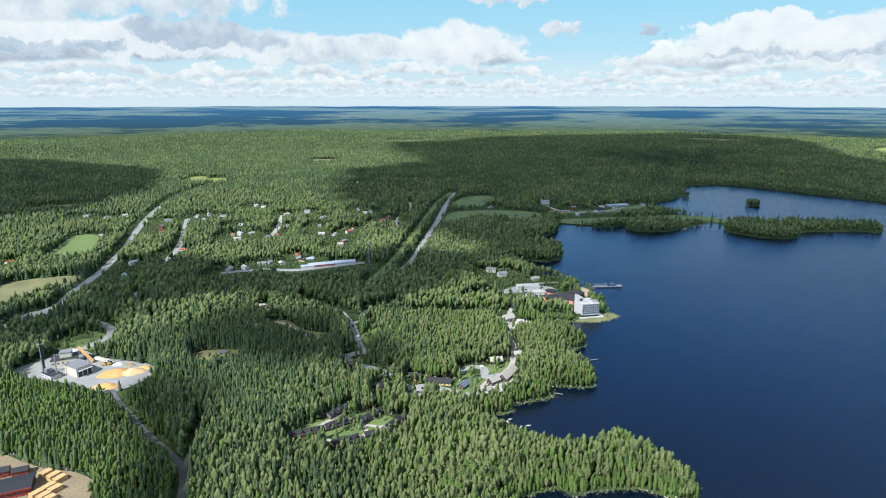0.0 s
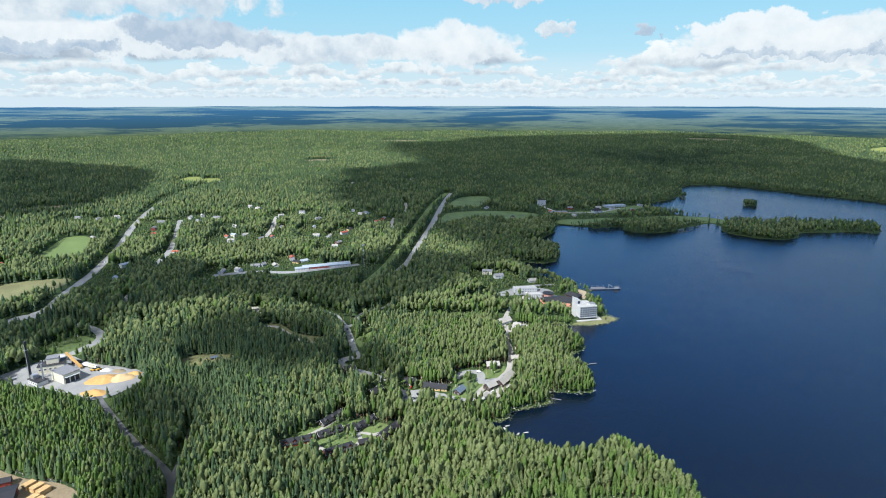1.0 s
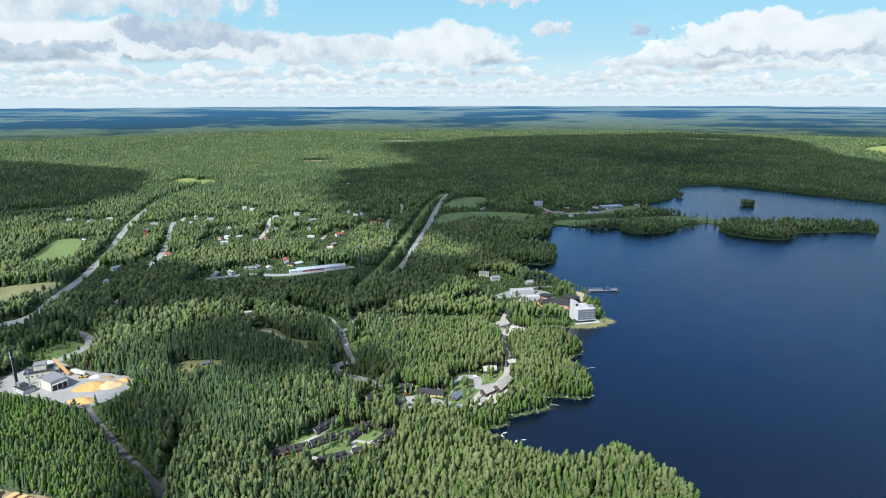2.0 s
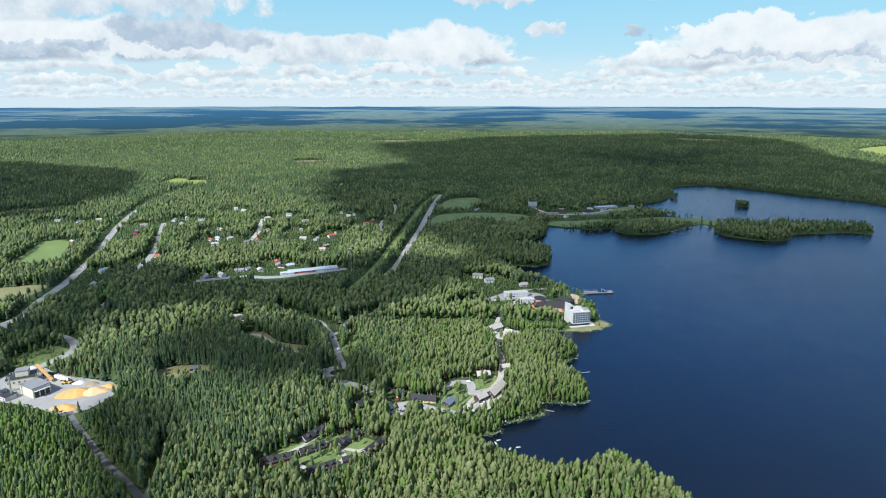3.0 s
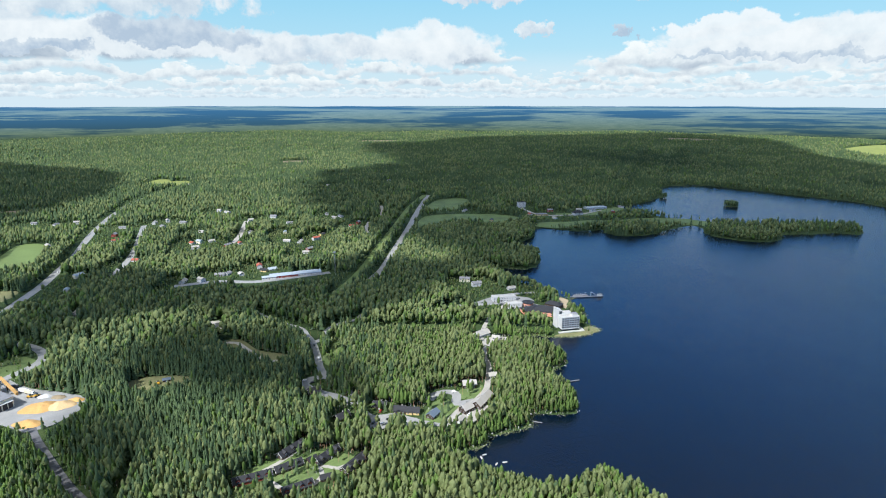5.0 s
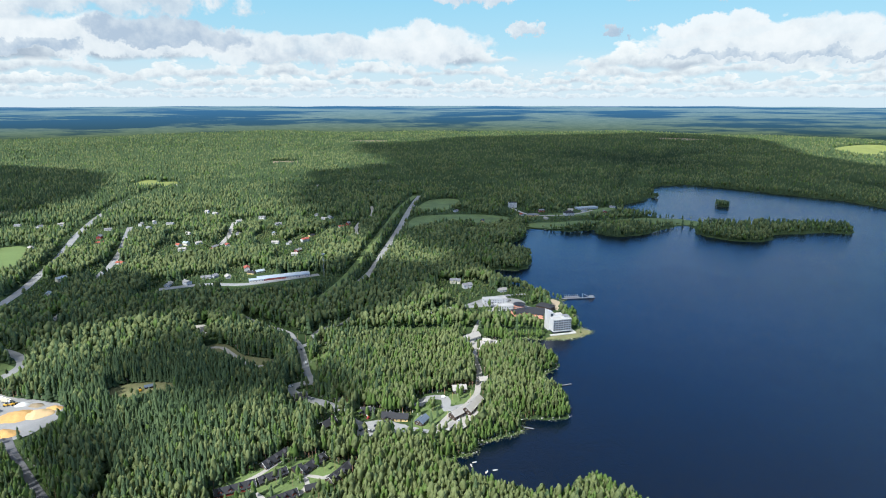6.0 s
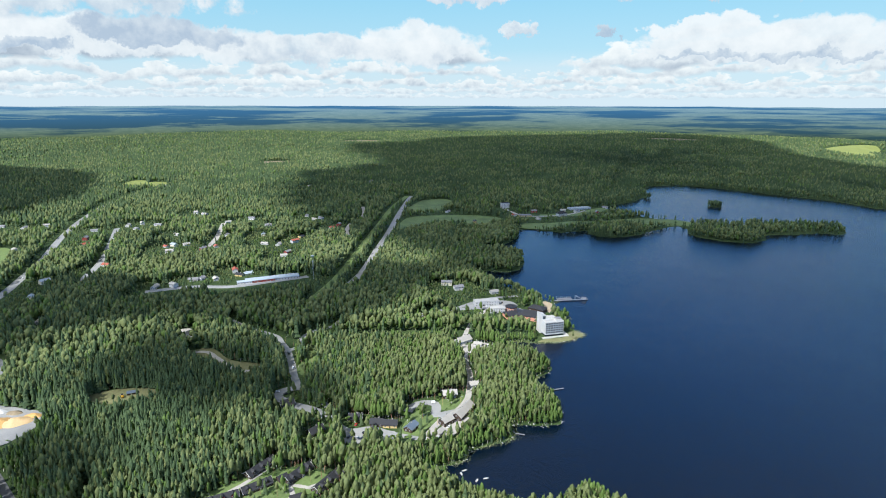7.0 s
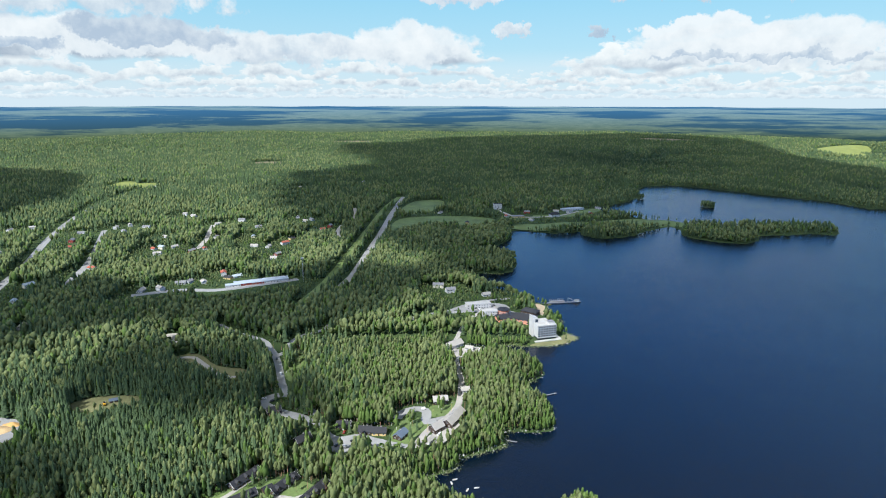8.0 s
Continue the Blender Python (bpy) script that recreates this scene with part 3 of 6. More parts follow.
# name, outline, covering, label
PATCHES = [("yard", [(-468, 575), (-456, 610), (-434, 634), (-390, 612), (-322, 588), (-326, 545), (-346, 530), (-368, 540), (-400, 552)], ASPHALT, "grey asphalt yard round the heating plant"),
           ("sawmill_yard", [(-420, 440), (-370, 426), (-334, 410), (-286, 397), (-270, 372), (-275, 330), (-430, 330)], BARE, "trampled bare soil in the sawmill yard"),
           ("field", [(-739, 1042), (-765, 1130), (-790, 1227), (-745, 1230), (-690, 1140), (-665, 1054)], FIELD, "bright green mown field among trees"),
           ("field", [(-700, 830), (-690, 900), (-614, 932), (-594, 900), (-608, 830), (-635, 770), (-690, 770)], FALLOW, "brownish grassy strip beside the highway"),
           ("field", [(-930, 2090), (-940, 2235), (-890, 2225), (-870, 2185), (-820, 2200), (-785, 2120), (-838, 2060)], CROP, "yellow flowering field in the forest"),
           ("field", [(19, 1589), (60, 1740), (136, 1760), (140, 1680), (79, 1562)], GRASS, "dull green meadow behind the main road"),
           ("field", [(-2, 1330), (16, 1490), (135, 1520), (230, 1490), (250, 1420), (120, 1400), (40, 1370)], GRASS, "dull green meadow near the bay"),
           ("meadow", [(262, 1362), (285, 1400), (340, 1400), (400, 1420), (470, 1420), (545, 1440), (610, 1440), (650, 1400), (600, 1362), (545, 1345), (500, 1360), (420, 1352), (350, 1330)], GRASS, "green lawn by the northern lakeshore"),
           ("meadow", [(604, 1362), (612, 1440), (650, 1436), (674, 1416), (735, 1374), (800, 1364), (800, 1352), (730, 1362), (690, 1366), (655, 1352), (630, 1366)], FIELD, "grassy neck of land between the islands"),
           ("hotel_lawn", [(160, 724), (184, 723), (206, 729), (222, 743), (214, 755), (205, 748), (196, 735), (170, 730)], FALLOW, "reedy green point below the hotel"),
           ("beach", [(205, 812), (212, 835), (212, 856), (203, 868), (192, 850), (196, 825)], SAND, "pale sandy beach beside the pier"),
           ("village_lawn", [(-4, 525), (4, 560), (14, 572), (26, 568), (32, 556), (20, 538), (14, 524)], GRASS, "short lawn between the village houses"),
           ("village_lawn", [(34, 572), (36, 590), (56, 600), (60, 585), (48, 570)], GRASS, "short lawn between the village houses"),
           ("village_yard", [(36, 528), (34, 544), (44, 556), (56, 566), (60, 558), (50, 540), (44, 528)], GRAVEL, "gravel yard before the old barns"),
           ("parking", [(-50, 524), (-51, 542), (-38, 545), (-30, 536), (-34, 522)], ASPHALT, "grey parking lot beside the village houses"),
           ("parking", [(-18, 524), (-20, 539), (-8, 538), (-4, 527)], ASPHALT, "grey parking lot beside the village houses"),
           ("cabin_lawn", [(-148, 456), (-134, 472), (-112, 482), (-96, 482), (-90, 490), (-66, 486), (-54, 474), (-62, 462), (-84, 452), (-92, 446), (-112, 450), (-130, 456)], GRASS, "sunlit lawn round the holiday cabins"),
           ("lawn", [(-112, 668), (-106, 700), (-112, 724), (-98, 716), (-94, 680), (-100, 650)], GRASS, "mown verge beside the road"),
           ("lawn", [(-236, 706), (-238, 722), (-218, 728), (-186, 694), (-152, 682), (-148, 668), (-168, 660), (-200, 682)], FALLOW, "grassy glade with a winding path"),
           ("landing", [(66, 700), (70, 714), (84, 722), (102, 722), (110, 712), (96, 698), (80, 694)], GRAVEL, "pale gravel landing by the shore"),
           ("parking", [(92, 842), (96, 862), (140, 872), (160, 858), (150, 836)], ASPHALT, "asphalt car park behind the spa"),
           ("glade", [(-300, 616), (-290, 630), (-255, 634), (-235, 624), (-245, 610), (-280, 604)], FALLOW, "brushy clearing with small sheds"),
           ("lawn", [(340, 1490), (350, 1515), (440, 1530), (530, 1600), (550, 1585), (480, 1510), (420, 1490)], GRASS, "pale lawn round the manor"),
           ("verge", [(-470, 640), (-455, 690), (-400, 660), (-408, 636)], GRASS, "grassy roadside bank"),
           ("far_field", [(2260, 2900), (2330, 3200), (2700, 3400), (2720, 3270), (2480, 3060), (2420, 2880)], CROP, "pale green field beside a small lake"),
           ("far_clearing", [(-640, 2760), (-600, 2850), (-480, 2840), (-520, 2750)], BARE, "brown logged clearing in the forest"),
           ("far_clearing", [(-380, 4050), (-350, 4180), (-120, 4160), (-160, 4040)], BARE, "brown logged clearing in the forest"),
           ("far_clearing", [(1700, 4000), (1750, 4130), (2050, 4040), (1980, 3930)], BARE, "brown logged clearing in the forest"),
           ("far_clearing", [(-1120, 1560), (-1010, 1640), (-930, 1630), (-1050, 1540)], BARE, "brown logged clearing in the forest")]
HOUSE_SPOTS = []


def ribbon(name, points, half, mat, label):
    line = smooth_line(points, 5)
    d = np.gradient(line, axis=0)
    d /= np.linalg.norm(d, axis=1)[:, None]
    side = np.stack([-d[:, 1], d[:, 0]], -1)
    rows, n = [], len(line)
    for k, drop in ((half + 0.8, -0.5), (half, 0.30), (-half, 0.30), (-half - 0.8, -0.5)):
        edge = line + side * k
        rows.append(np.column_stack([edge, land_height(line[:, 0], line[:, 1]) + drop]))
    faces = [[r * n + i, (r + 1) * n + i, (r + 1) * n + i + 1, r * n + i + 1] for r in range(3) for i in range(n - 1)]
    return tagged(mesh_object(name, np.concatenate(rows), faces, mat), label, "road", kind="structure")


def patch(name, outline, mat, label):
    """A flat cover of grass, sand or paving with a wavering edge that follows the land."""
    edge = smooth_line(outline, 4 if abs(outline[0][1]) < 1300 else 25, True)
    edge = edge + np.stack([waver(edge[:, 0], edge[:, 1], 9, 5), waver(edge[:, 0], edge[:, 1], 9, 6)], -1) * 0.9
    bm = bmesh.new()
    bm.faces.new([bm.verts.new((*p, 0)) for p in edge])
    bmesh.ops.triangulate(bm, faces=bm.faces)
    size = max(np.ptp(edge[:, 0]), np.ptp(edge[:, 1]))
    for _ in range(3):
        long_edges = [e for e in bm.edges if e.calc_length() > size / 14]
        if long_edges:
            bmesh.ops.subdivide_edges(bm, edges=long_edges, cuts=1)
            bmesh.ops.triangulate(bm, faces=bm.faces)
    z = land_height(np.array([v.co.x for v in bm.verts]), np.array([v.co.y for v in bm.verts]))
    lift = 0.16 if size < 300 else 1.5
    for v, h in zip(bm.verts, z):
        v.co.z = h + lift
    bmesh.ops.recalc_face_normals(bm, faces=bm.faces)
    me = bpy.data.meshes.new(name)
    bm.to_mesh(me)
    bm.free()
    if me.polygons[0].normal.z < 0:
        me.flip_normals()
    me.materials.append(mat)
    tagged(new(name, me), label, name.split("_")[-1], kind="structure")


for name, line, half, mat, clear in ROADS:
    ribbon(name, line, half, mat, "worn grey " + name.replace("_", " ") + " through the forest")
for name, outline, mat, label in PATCHES:
    patch(name, outline, mat, label)

# ---------------------------------------------------------------- building kit
def paint(name, colour, rough=0.7, vary=0.12, scale=1.2):
    return plain(name, colour, rough, vary, scale)


WHITE, CREAM, DARKWOOD = paint("white_render", (0.50, 0.50, 0.49)), paint("cream_sheeting", (0.62, 0.58, 0.44)), paint("dark_stained_wood", (0.055, 0.035, 0.026))
REDWOOD, PINK, YELLOW = paint("falu_red_boards", (0.26, 0.045, 0.030)), paint("salmon_render", (0.62, 0.27, 0.18)), paint("yellow_boards", (0.62, 0.46, 0.20))
BLACKROOF, GREYROOF, PALEROOF = paint("black_bitumen_roof", (0.020, 0.021, 0.026), 0.75), paint("grey_fibre_roof", (0.20, 0.20, 0.21), 0.8), paint("pale_weathered_roof", (0.36, 0.34, 0.31), 0.85)
REDROOF, BLUEROOF, TINROOF = paint("red_tile_roof", (0.33, 0.09, 0.055), 0.8), paint("blue_grey_tin_roof", (0.12, 0.155, 0.20), 0.45), paint("light_tin_roof", (0.36, 0.41, 0.46), 0.45)
STEEL, CONCRETE, SOOT = plain("galvanised_steel", (0.45, 0.46, 0.47), 0.45, 0.15, 1.5, 0.6), plain("concrete", (0.42, 0.41, 0.39), 0.9, 0.2, 0.8), plain("sooty_steel", (0.035, 0.033, 0.033), 0.6, 0.3, 0.8)
GLASS = plain("dark_window_glass", (0.035, 0.05, 0.065), 0.12, 0.2, 0.4)
CHIPS, LUMBER = plain("orange_wood_chips", (0.52, 0.31, 0.11), 0.95, 0.3, 0.5, 0.0, 0.6), plain("fresh_sawn_lumber", (0.58, 0.38, 0.17), 0.85, 0.3, 1.5)
TYRE = plain("black_rubber", (0.02, 0.02, 0.02), 0.9, 0.2, 3.0)
CAR_RED, CAR_WHITE, CAR_DARK, CAR_BLUE = (plain("car_paint_" + n, c, 0.3, 0.05, 1.0) for n, c in (("red", (0.45, 0.02, 0.02)), ("white", (0.8, 0.8, 0.8)), ("dark", (0.03, 0.03, 0.035)), ("blue", (0.05, 0.12, 0.3))))
DIGGER = plain("yellow_machine_paint", (0.65, 0.36, 0.03), 0.5, 0.2, 1.0)


def ground_at(x, y):
    return float(land_height(np.array([float(x)]), np.array([float(y)]))[0])


def box(x0, y0, z0, x1, y1, z1):
    v = [(x, y, z) for z in (z0, z1) for x, y in ((x0, y0), (x1, y0), (x1, y1), (x0, y1))]
    return v, [(3, 2, 1, 0), (4, 5, 6, 7), (0, 1, 5, 4), (1, 2, 6, 5), (2, 3, 7, 6), (3, 0, 4, 7)]


def prism(section, x0, x1):
    """A cross-section of (y, z) drawn out along x."""
    k = len(section)
    v = [(x, y, z) for x in (x0, x1) for y, z in section]
    f = [tuple(range(k))[::-1], tuple(range(k, 2 * k))] + [(i, (i + 1) % k, k + (i + 1) % k, k + i) for i in range(k)]
    return v, f


def tube(r0, r1, z0, z1, sides=16, x=0.0, y=0.0):
    v = [(x + r * math.cos(a), y + r * math.sin(a), z) for r, z in ((r0, z0), (r1, z1)) for a in np.linspace(0, 2 * np.pi, sides, endpoint=False)]
    return v, [tuple(range(sides))[::-1], tuple(range(sides, 2 * sides))] + [(i, (i + 1) % sides, sides + (i + 1) % sides, sides + i) for i in range(sides)]


def joined(*solids):
    v, f = [], []
    for sv, sf in solids:
        f += [tuple(i + len(v) for i in face) for face in sf]
        v += list(sv)
    return v, f


def part(name, solid, mat, parent, label="", at=None, bevel=0.0):
    """One mesh under a thing or a part."""
    bm = bmesh.new()
    vs = [bm.verts.new(v) for v in solid[0]]
    for f in solid[1]:
        bm.faces.new([vs[i] for i in f])
    bmesh.ops.recalc_face_normals(bm, faces=bm.faces)
    if bevel:
        bmesh.ops.bevel(bm, geom=bm.edges[:], offset=bevel, segments=1, affect="EDGES")
    me = bpy.data.meshes.new(name)
    bm.to_mesh(me)
    bm.free()
    me.materials.append(mat)
    ob = new(name, me)
    ob.parent = parent
    if at is not None:
        ob.matrix_basis = at
    return tagged(ob, label)


def thing(name, label, category, x, y, turn=0.0, group="", dz=0.0):
    root = new(name)
    root.empty_display_size = 1
    root.matrix_basis = pose(x, y, ground_at(x, y) + dz, 0, 0, turn)
    return tagged(root, label, category, group)


SHARED = {}


def shared_part(key, name, make, mat, parent, at):
    """A part whose mesh is used again for all alike parts."""
    if key not in SHARED:
        SHARED[key] = part(name, make(), mat, parent, at=at).data
        return next(o for o in reversed(bpy.data.objects[:]) if o.data is SHARED[key])
    ob = new(name, SHARED[key])
    ob.parent = parent
    ob.matrix_basis = at
    return ob


def window(parent, x, y, z, turn, w=1.3, h=1.3, frame_mat=None):
    """A framed window, its face towards local -y, turned about z."""
    frame_mat = frame_mat or WHITE
    t = 0.14

    def frame_shape():
        return joined(box(-w / 2, -0.08, -h / 2, -w / 2 + t, 0.1, h / 2), box(w / 2 - t, -0.08, -h / 2, w / 2, 0.1, h / 2),
                      box(-w / 2 + t, -0.08, -h / 2, w / 2 - t, 0.1, -h / 2 + t), box(-w / 2 + t, -0.08, h / 2 - t, w / 2 - t, 0.1, h / 2))

    fr = shared_part(("wf", w, h, frame_mat.name), "window", frame_shape, frame_mat, parent, pose(x, y, z, 0, 0, turn))
    shared_part(("wp", w, h), "pane", lambda: box(-w / 2 + t, -0.05, -h / 2 + t, w / 2 - t, 0.06, h / 2 - t), GLASS, fr, pose(0, 0, 0))
    return fr


def house(name, label, x, y, turn, length, width, wall_h, roof_h, wall_mat, roof_mat, windows=3, chimney=True, dormers=0, category="house", group="", clear=3.0, doors=1, trim=None):
    """A gabled house, its ridge along local x."""
    root = thing(name, label, category, x, y, turn, group)
    L, W = length / 2, width / 2
    part("wall", prism([(-W, -0.5), (W, -0.5), (W, wall_h), (0, wall_h + roof_h), (-W, wall_h)], -L, L), wall_mat, root)
    slope, o, th = roof_h / W, 0.6, 0.22
    section = [(-W - o, wall_h - o * slope + 0.03), (0, wall_h + roof_h + 0.03), (W + o, wall_h - o * slope + 0.03), (W + o, wall_h - o * slope + 0.03 + th), (0, wall_h + roof_h + 0.03 + th), (-W - o, wall_h - o * slope + 0.03 + th)]
    roof = part("roof", prism(section, -L - o, L + o), roof_mat, root)
    ridge = wall_h + roof_h
    if trim:
        for sx in (-1, 1):
            edge = sx * (L + o + 0.04)
            for sy in (-1, 1):
                part("barge_board", prism([(0, ridge - 0.2), (0, ridge + 0.28), (sy * (W + o), wall_h - o * slope + 0.28), (sy * (W + o), wall_h - o * slope - 0.2)], edge - 0.05, edge + 0.05), trim, root)
    for k in range(windows):
        px = -L + length * (k + 0.5) / windows
        storeys = 2 if wall_h > 4.6 else 1
        for s in range(storeys):
            for sy in (-1, 1):
                if doors and sy < 0 and s == 0 and k == windows // 2:
                    part("door", box(px - 0.55, -W - 0.07, 0.0, px + 0.55, -W + 0.05, 2.1), DARKWOOD if wall_mat is not DARKWOOD else WHITE, root)
                else:
                    window(root, px, sy * W, 1.55 + s * 2.8, 0 if sy < 0 else 180)
    if width > 6:
        for sx in (-1, 1):
            for py in (-W * 0.45, W * 0.45):
                window(root, sx * L, py, 1.55, 90 * sx)
            if roof_h > 2.2:
                window(root, sx * L, 0, wall_h + 0.7, 90 * sx)
    if chimney:
        ch = part("chimney", box(L * 0.25 - 0.4, 0.3, ridge - 1.2, L * 0.25 + 0.4, 1.1, ridge + 1.0), CONCRETE, roof)
        part("chimney_cap", box(L * 0.25 - 0.5, 0.2, ridge + 1.0, L * 0.25 + 0.5, 1.2, ridge + 1.12), SOOT, root)
    for k in range(dormers):
        px = -L + length * (k + 0.5) / dormers
        body = part("dormer", box(px - 1.3, -W * 0.9, wall_h - 0.1, px + 1.3, -W * 0.05, wall_h + roof_h * 0.72), wall_mat, root)
        pitch = [(px - 1.7, wall_h + roof_h * 0.62), (px, wall_h + roof_h * 1.12), (px + 1.7, wall_h + roof_h * 0.62), (px + 1.7, wall_h + roof_h * 0.62 + 0.2), (px, wall_h + roof_h * 1.12 + 0.2), (px - 1.7, wall_h + roof_h * 0.62 + 0.2)]
        v, f = prism(pitch, -W * 1.02, 0.1)
        part("dormer_roof", ([(b, a, c) for a, b, c in v], f), roof_mat, body)
        window(body, px, -W * 0.9, wall_h + roof_h * 0.3, 0, 1.1, 0.9)
    c, s = math.cos(radians(turn)), math.sin(radians(turn))
    for k in np.linspace(-L, L, max(2, int(length / 7) + 1)):
        HOUSE_SPOTS.append((x + c * k, y + s * k, width / 2 + clear))
    return root


def flat_block(name, label, x, y, turn, length, width, height, wall_mat, roof_mat, columns, rows, category="building", clear=4.0, doors=True):
    """A flat-roofed building with a parapet and rows of windows."""
    root = thing(name, label, category, x, y, turn)
    L, W = length / 2, width / 2
    part("wall", box(-L, -W, -0.5, L, W, height), wall_mat, root)
    part("roof", box(-L + 0.3, -W + 0.3, height + 0.004, L - 0.3, W - 0.3, height + 0.12), roof_mat, root)
    rim = joined(box(-L - 0.1, -W - 0.1, height, L + 0.1, -W + 0.25, height + 0.5), box(-L - 0.1, W - 0.25, height, L + 0.1, W + 0.1, height + 0.5),
                 box(-L - 0.1, -W + 0.25, height, -L + 0.25, W - 0.25, height + 0.5), box(L - 0.25, -W + 0.25, height, L + 0.1, W - 0.25, height + 0.5))
    part("parapet", rim, roof_mat, root)
    for r in range(rows):
        for k in range(columns):
            px = -L + length * (k + 0.5) / columns
            for sy in (-1, 1):
                window(root, px, sy * W, 1.6 + r * 3.1, 0 if sy < 0 else 180, 1.6, 1.4)
    if doors:
        part("door", box(-L * 0.3 - 1.2, -W - 0.08, 0, -L * 0.3 + 1.2, -W + 0.05, 2.4), SOOT, root)
    c, s = math.cos(radians(turn)), math.sin(radians(turn))
    for k in np.linspace(-L, L, max(2, int(length / 7) + 1)):
        HOUSE_SPOTS.append((x + c * k, y + s * k, width / 2 + clear))
    return root


# ---------------------------------------------------------------- hotel and spa on the point
def build_hotel():
    turn = 11.0
    ox, oy = 172.5, 737.0
    root = thing("lakeside_hotel", "white rendered hotel with rows of balconies on the lake point", "hotel", ox, oy, turn)
    L = 24.0
    part("podium", box(0.4, 0.5, -0.5, L - 0.4, 11.0, 2.8), GLASS, root, "glazed ground floor")
    part("podium_roof", box(-0.3, -1.4, 2.8, L + 0.8, 11.2, 3.2), WHITE, root)
    part("front_block", box(0, 0, 3.205, L, 11.0, 17.4), WHITE, root)
    part("roof", box(0.3, 0.3, 17.404, L - 0.3, 10.7, 17.55), CONCRETE, root)
    rim = joined(box(-0.15, -0.2, 17.404, L + 0.15, 0.25, 18.1), box(-0.15, 10.75, 17.404, L + 0.15, 11.15, 18.1), box(-0.15, 0.25, 17.404, 0.25, 10.75, 18.1), box(L - 0.25, 0.25, 17.404, L + 0.15, 10.75, 18.1))
    part("parapet", rim, WHITE, root)
    # a narrow slab with a sloping top stands behind the front block
    slab = [(-1.6, -0.5), (6.0, -0.5), (6.0, 22.6), (-1.6, 25.6)]
    v, f = prism(slab, 11.3, 22.0)
    tower = part("stair_tower", ([(b, a, c) for a, b, c in v], f), WHITE, root, "tall white end wall with a sloping top")
    part("tower_glazing", box(1.4, 11.16, 18.2, 5.0, 11.28, 22.0), GLASS, tower, "dark glazed strip")
    part("back_wing", box(6.05, 11.3, -0.5, 18.5, 19, 19.6), WHITE, root)
    part("back_wing_roof", box(6.35, 11.6, 19.604, 18.2, 18.7, 19.8), CONCRETE, root)
    part("plant_room", box(15.5, 2.5, 17.56, 22.6, 9.5, 20.2), WHITE, root)
    part("plant_room_roof", box(15.3, 2.3, 20.204, 22.8, 9.7, 20.45), GREYROOF, root)
    for k in range(3):
        part("roof_vent", tube(0.5, 0.5, 17.56, 18.9, 10, 5 + 3 * k, 6.5), STEEL, root)
    for r in range(5):
        z = 4.65 + r * 2.8
        part("floor_band", box(0.15, -0.06, z + 1.02, L - 0.15, 0.02, z + 1.3), CONCRETE, root)
        for k in range(7):
            px = 1.95 + k * 3.35
            window(root, px, 0, z, 0, 2.8, 1.9, STEEL)
            deck = shared_part("balcony", "balcony", lambda: box(-1.45, -1.1, -0.12, 1.45, -0.09, 0.06), CONCRETE, root, pose(px, 0, z - 1.1))
            shared_part("rail", "railing", lambda: joined(box(-1.45, -1.1, 0.06, 1.45, -1.04, 0.7), box(-1.45, -1.04, 0.06, -1.39, -0.1, 0.7), box(1.39, -1.04, 0.06, 1.45, -0.1, 0.7)), TINROOF, deck, pose(0, 0, 0))
        for k in range(3):
            window(root, L, 2.2 + k * 3.4, z, 90, 2.2, 1.8, STEEL)
    terrace = joined(box(-5, -5.5, -0.6, 29, -1.5, 0.45), box(25, -1.5, -0.6, 30, 12, 0.45))
    part("terrace", terrace, CONCRETE, root, "pale paved terrace")
    for k in np.linspace(-2, 26, 6):
        for v in (2, 11, 18):
            HOUSE_SPOTS.append((ox + k * 0.98 - v * 0.19, oy + k * 0.19 + v * 0.98, 9))


def hip_roof(L, W, z, h, over=0.8):
    a, b = L + over, W + over
    ridge = max(0.0, L - W)
    v = [(-a, -b, z), (a, -b, z), (a, b, z), (-a, b, z), (-a, -b, z + 0.25), (a, -b, z + 0.25), (a, b, z + 0.25), (-a, b, z + 0.25), (-ridge - 0.01, 0, z + h), (ridge + 0.01, 0, z + h)]
    return v, [(3, 2, 1, 0), (0, 1, 5, 4), (1, 2, 6, 5), (2, 3, 7, 6), (3, 0, 4, 7), (4, 5, 9, 8), (6, 7, 8, 9), (5, 6, 9), (7, 4, 8)]


def hip_house(name, label, x, y, turn, length, width, wall_h, roof_h, wall_mat, roof_mat, columns, category="building"):
    root = thing(name, label, category, x, y, turn)
    L, W = length / 2, width / 2
    part("wall", box(-L, -W, -0.5, L, W, wall_h), wall_mat, root)
    part("roof", hip_roof(L, W, wall_h + 0.004, roof_h), roof_mat, root)
    for k in range(columns):
        for sy in (-1, 1):
            for s in range(2 if wall_h > 5 else 1):
                window(root, -L + length * (k + 0.5) / columns, sy * W, 1.7 + 3 * s, 0 if sy < 0 else 180, 1.6, 1.5)
    part("door", box(-0.9, -W - 0.08, 0, 0.9, -W + 0.05, 2.3), SOOT, root)
    c, s = math.cos(radians(turn)), math.sin(radians(turn))
    for k in np.linspace(-L, L, max(2, int(length / 7) + 1)):
        HOUSE_SPOTS.append((x + c * k, y + s * k, width / 2 + 4))
    return root


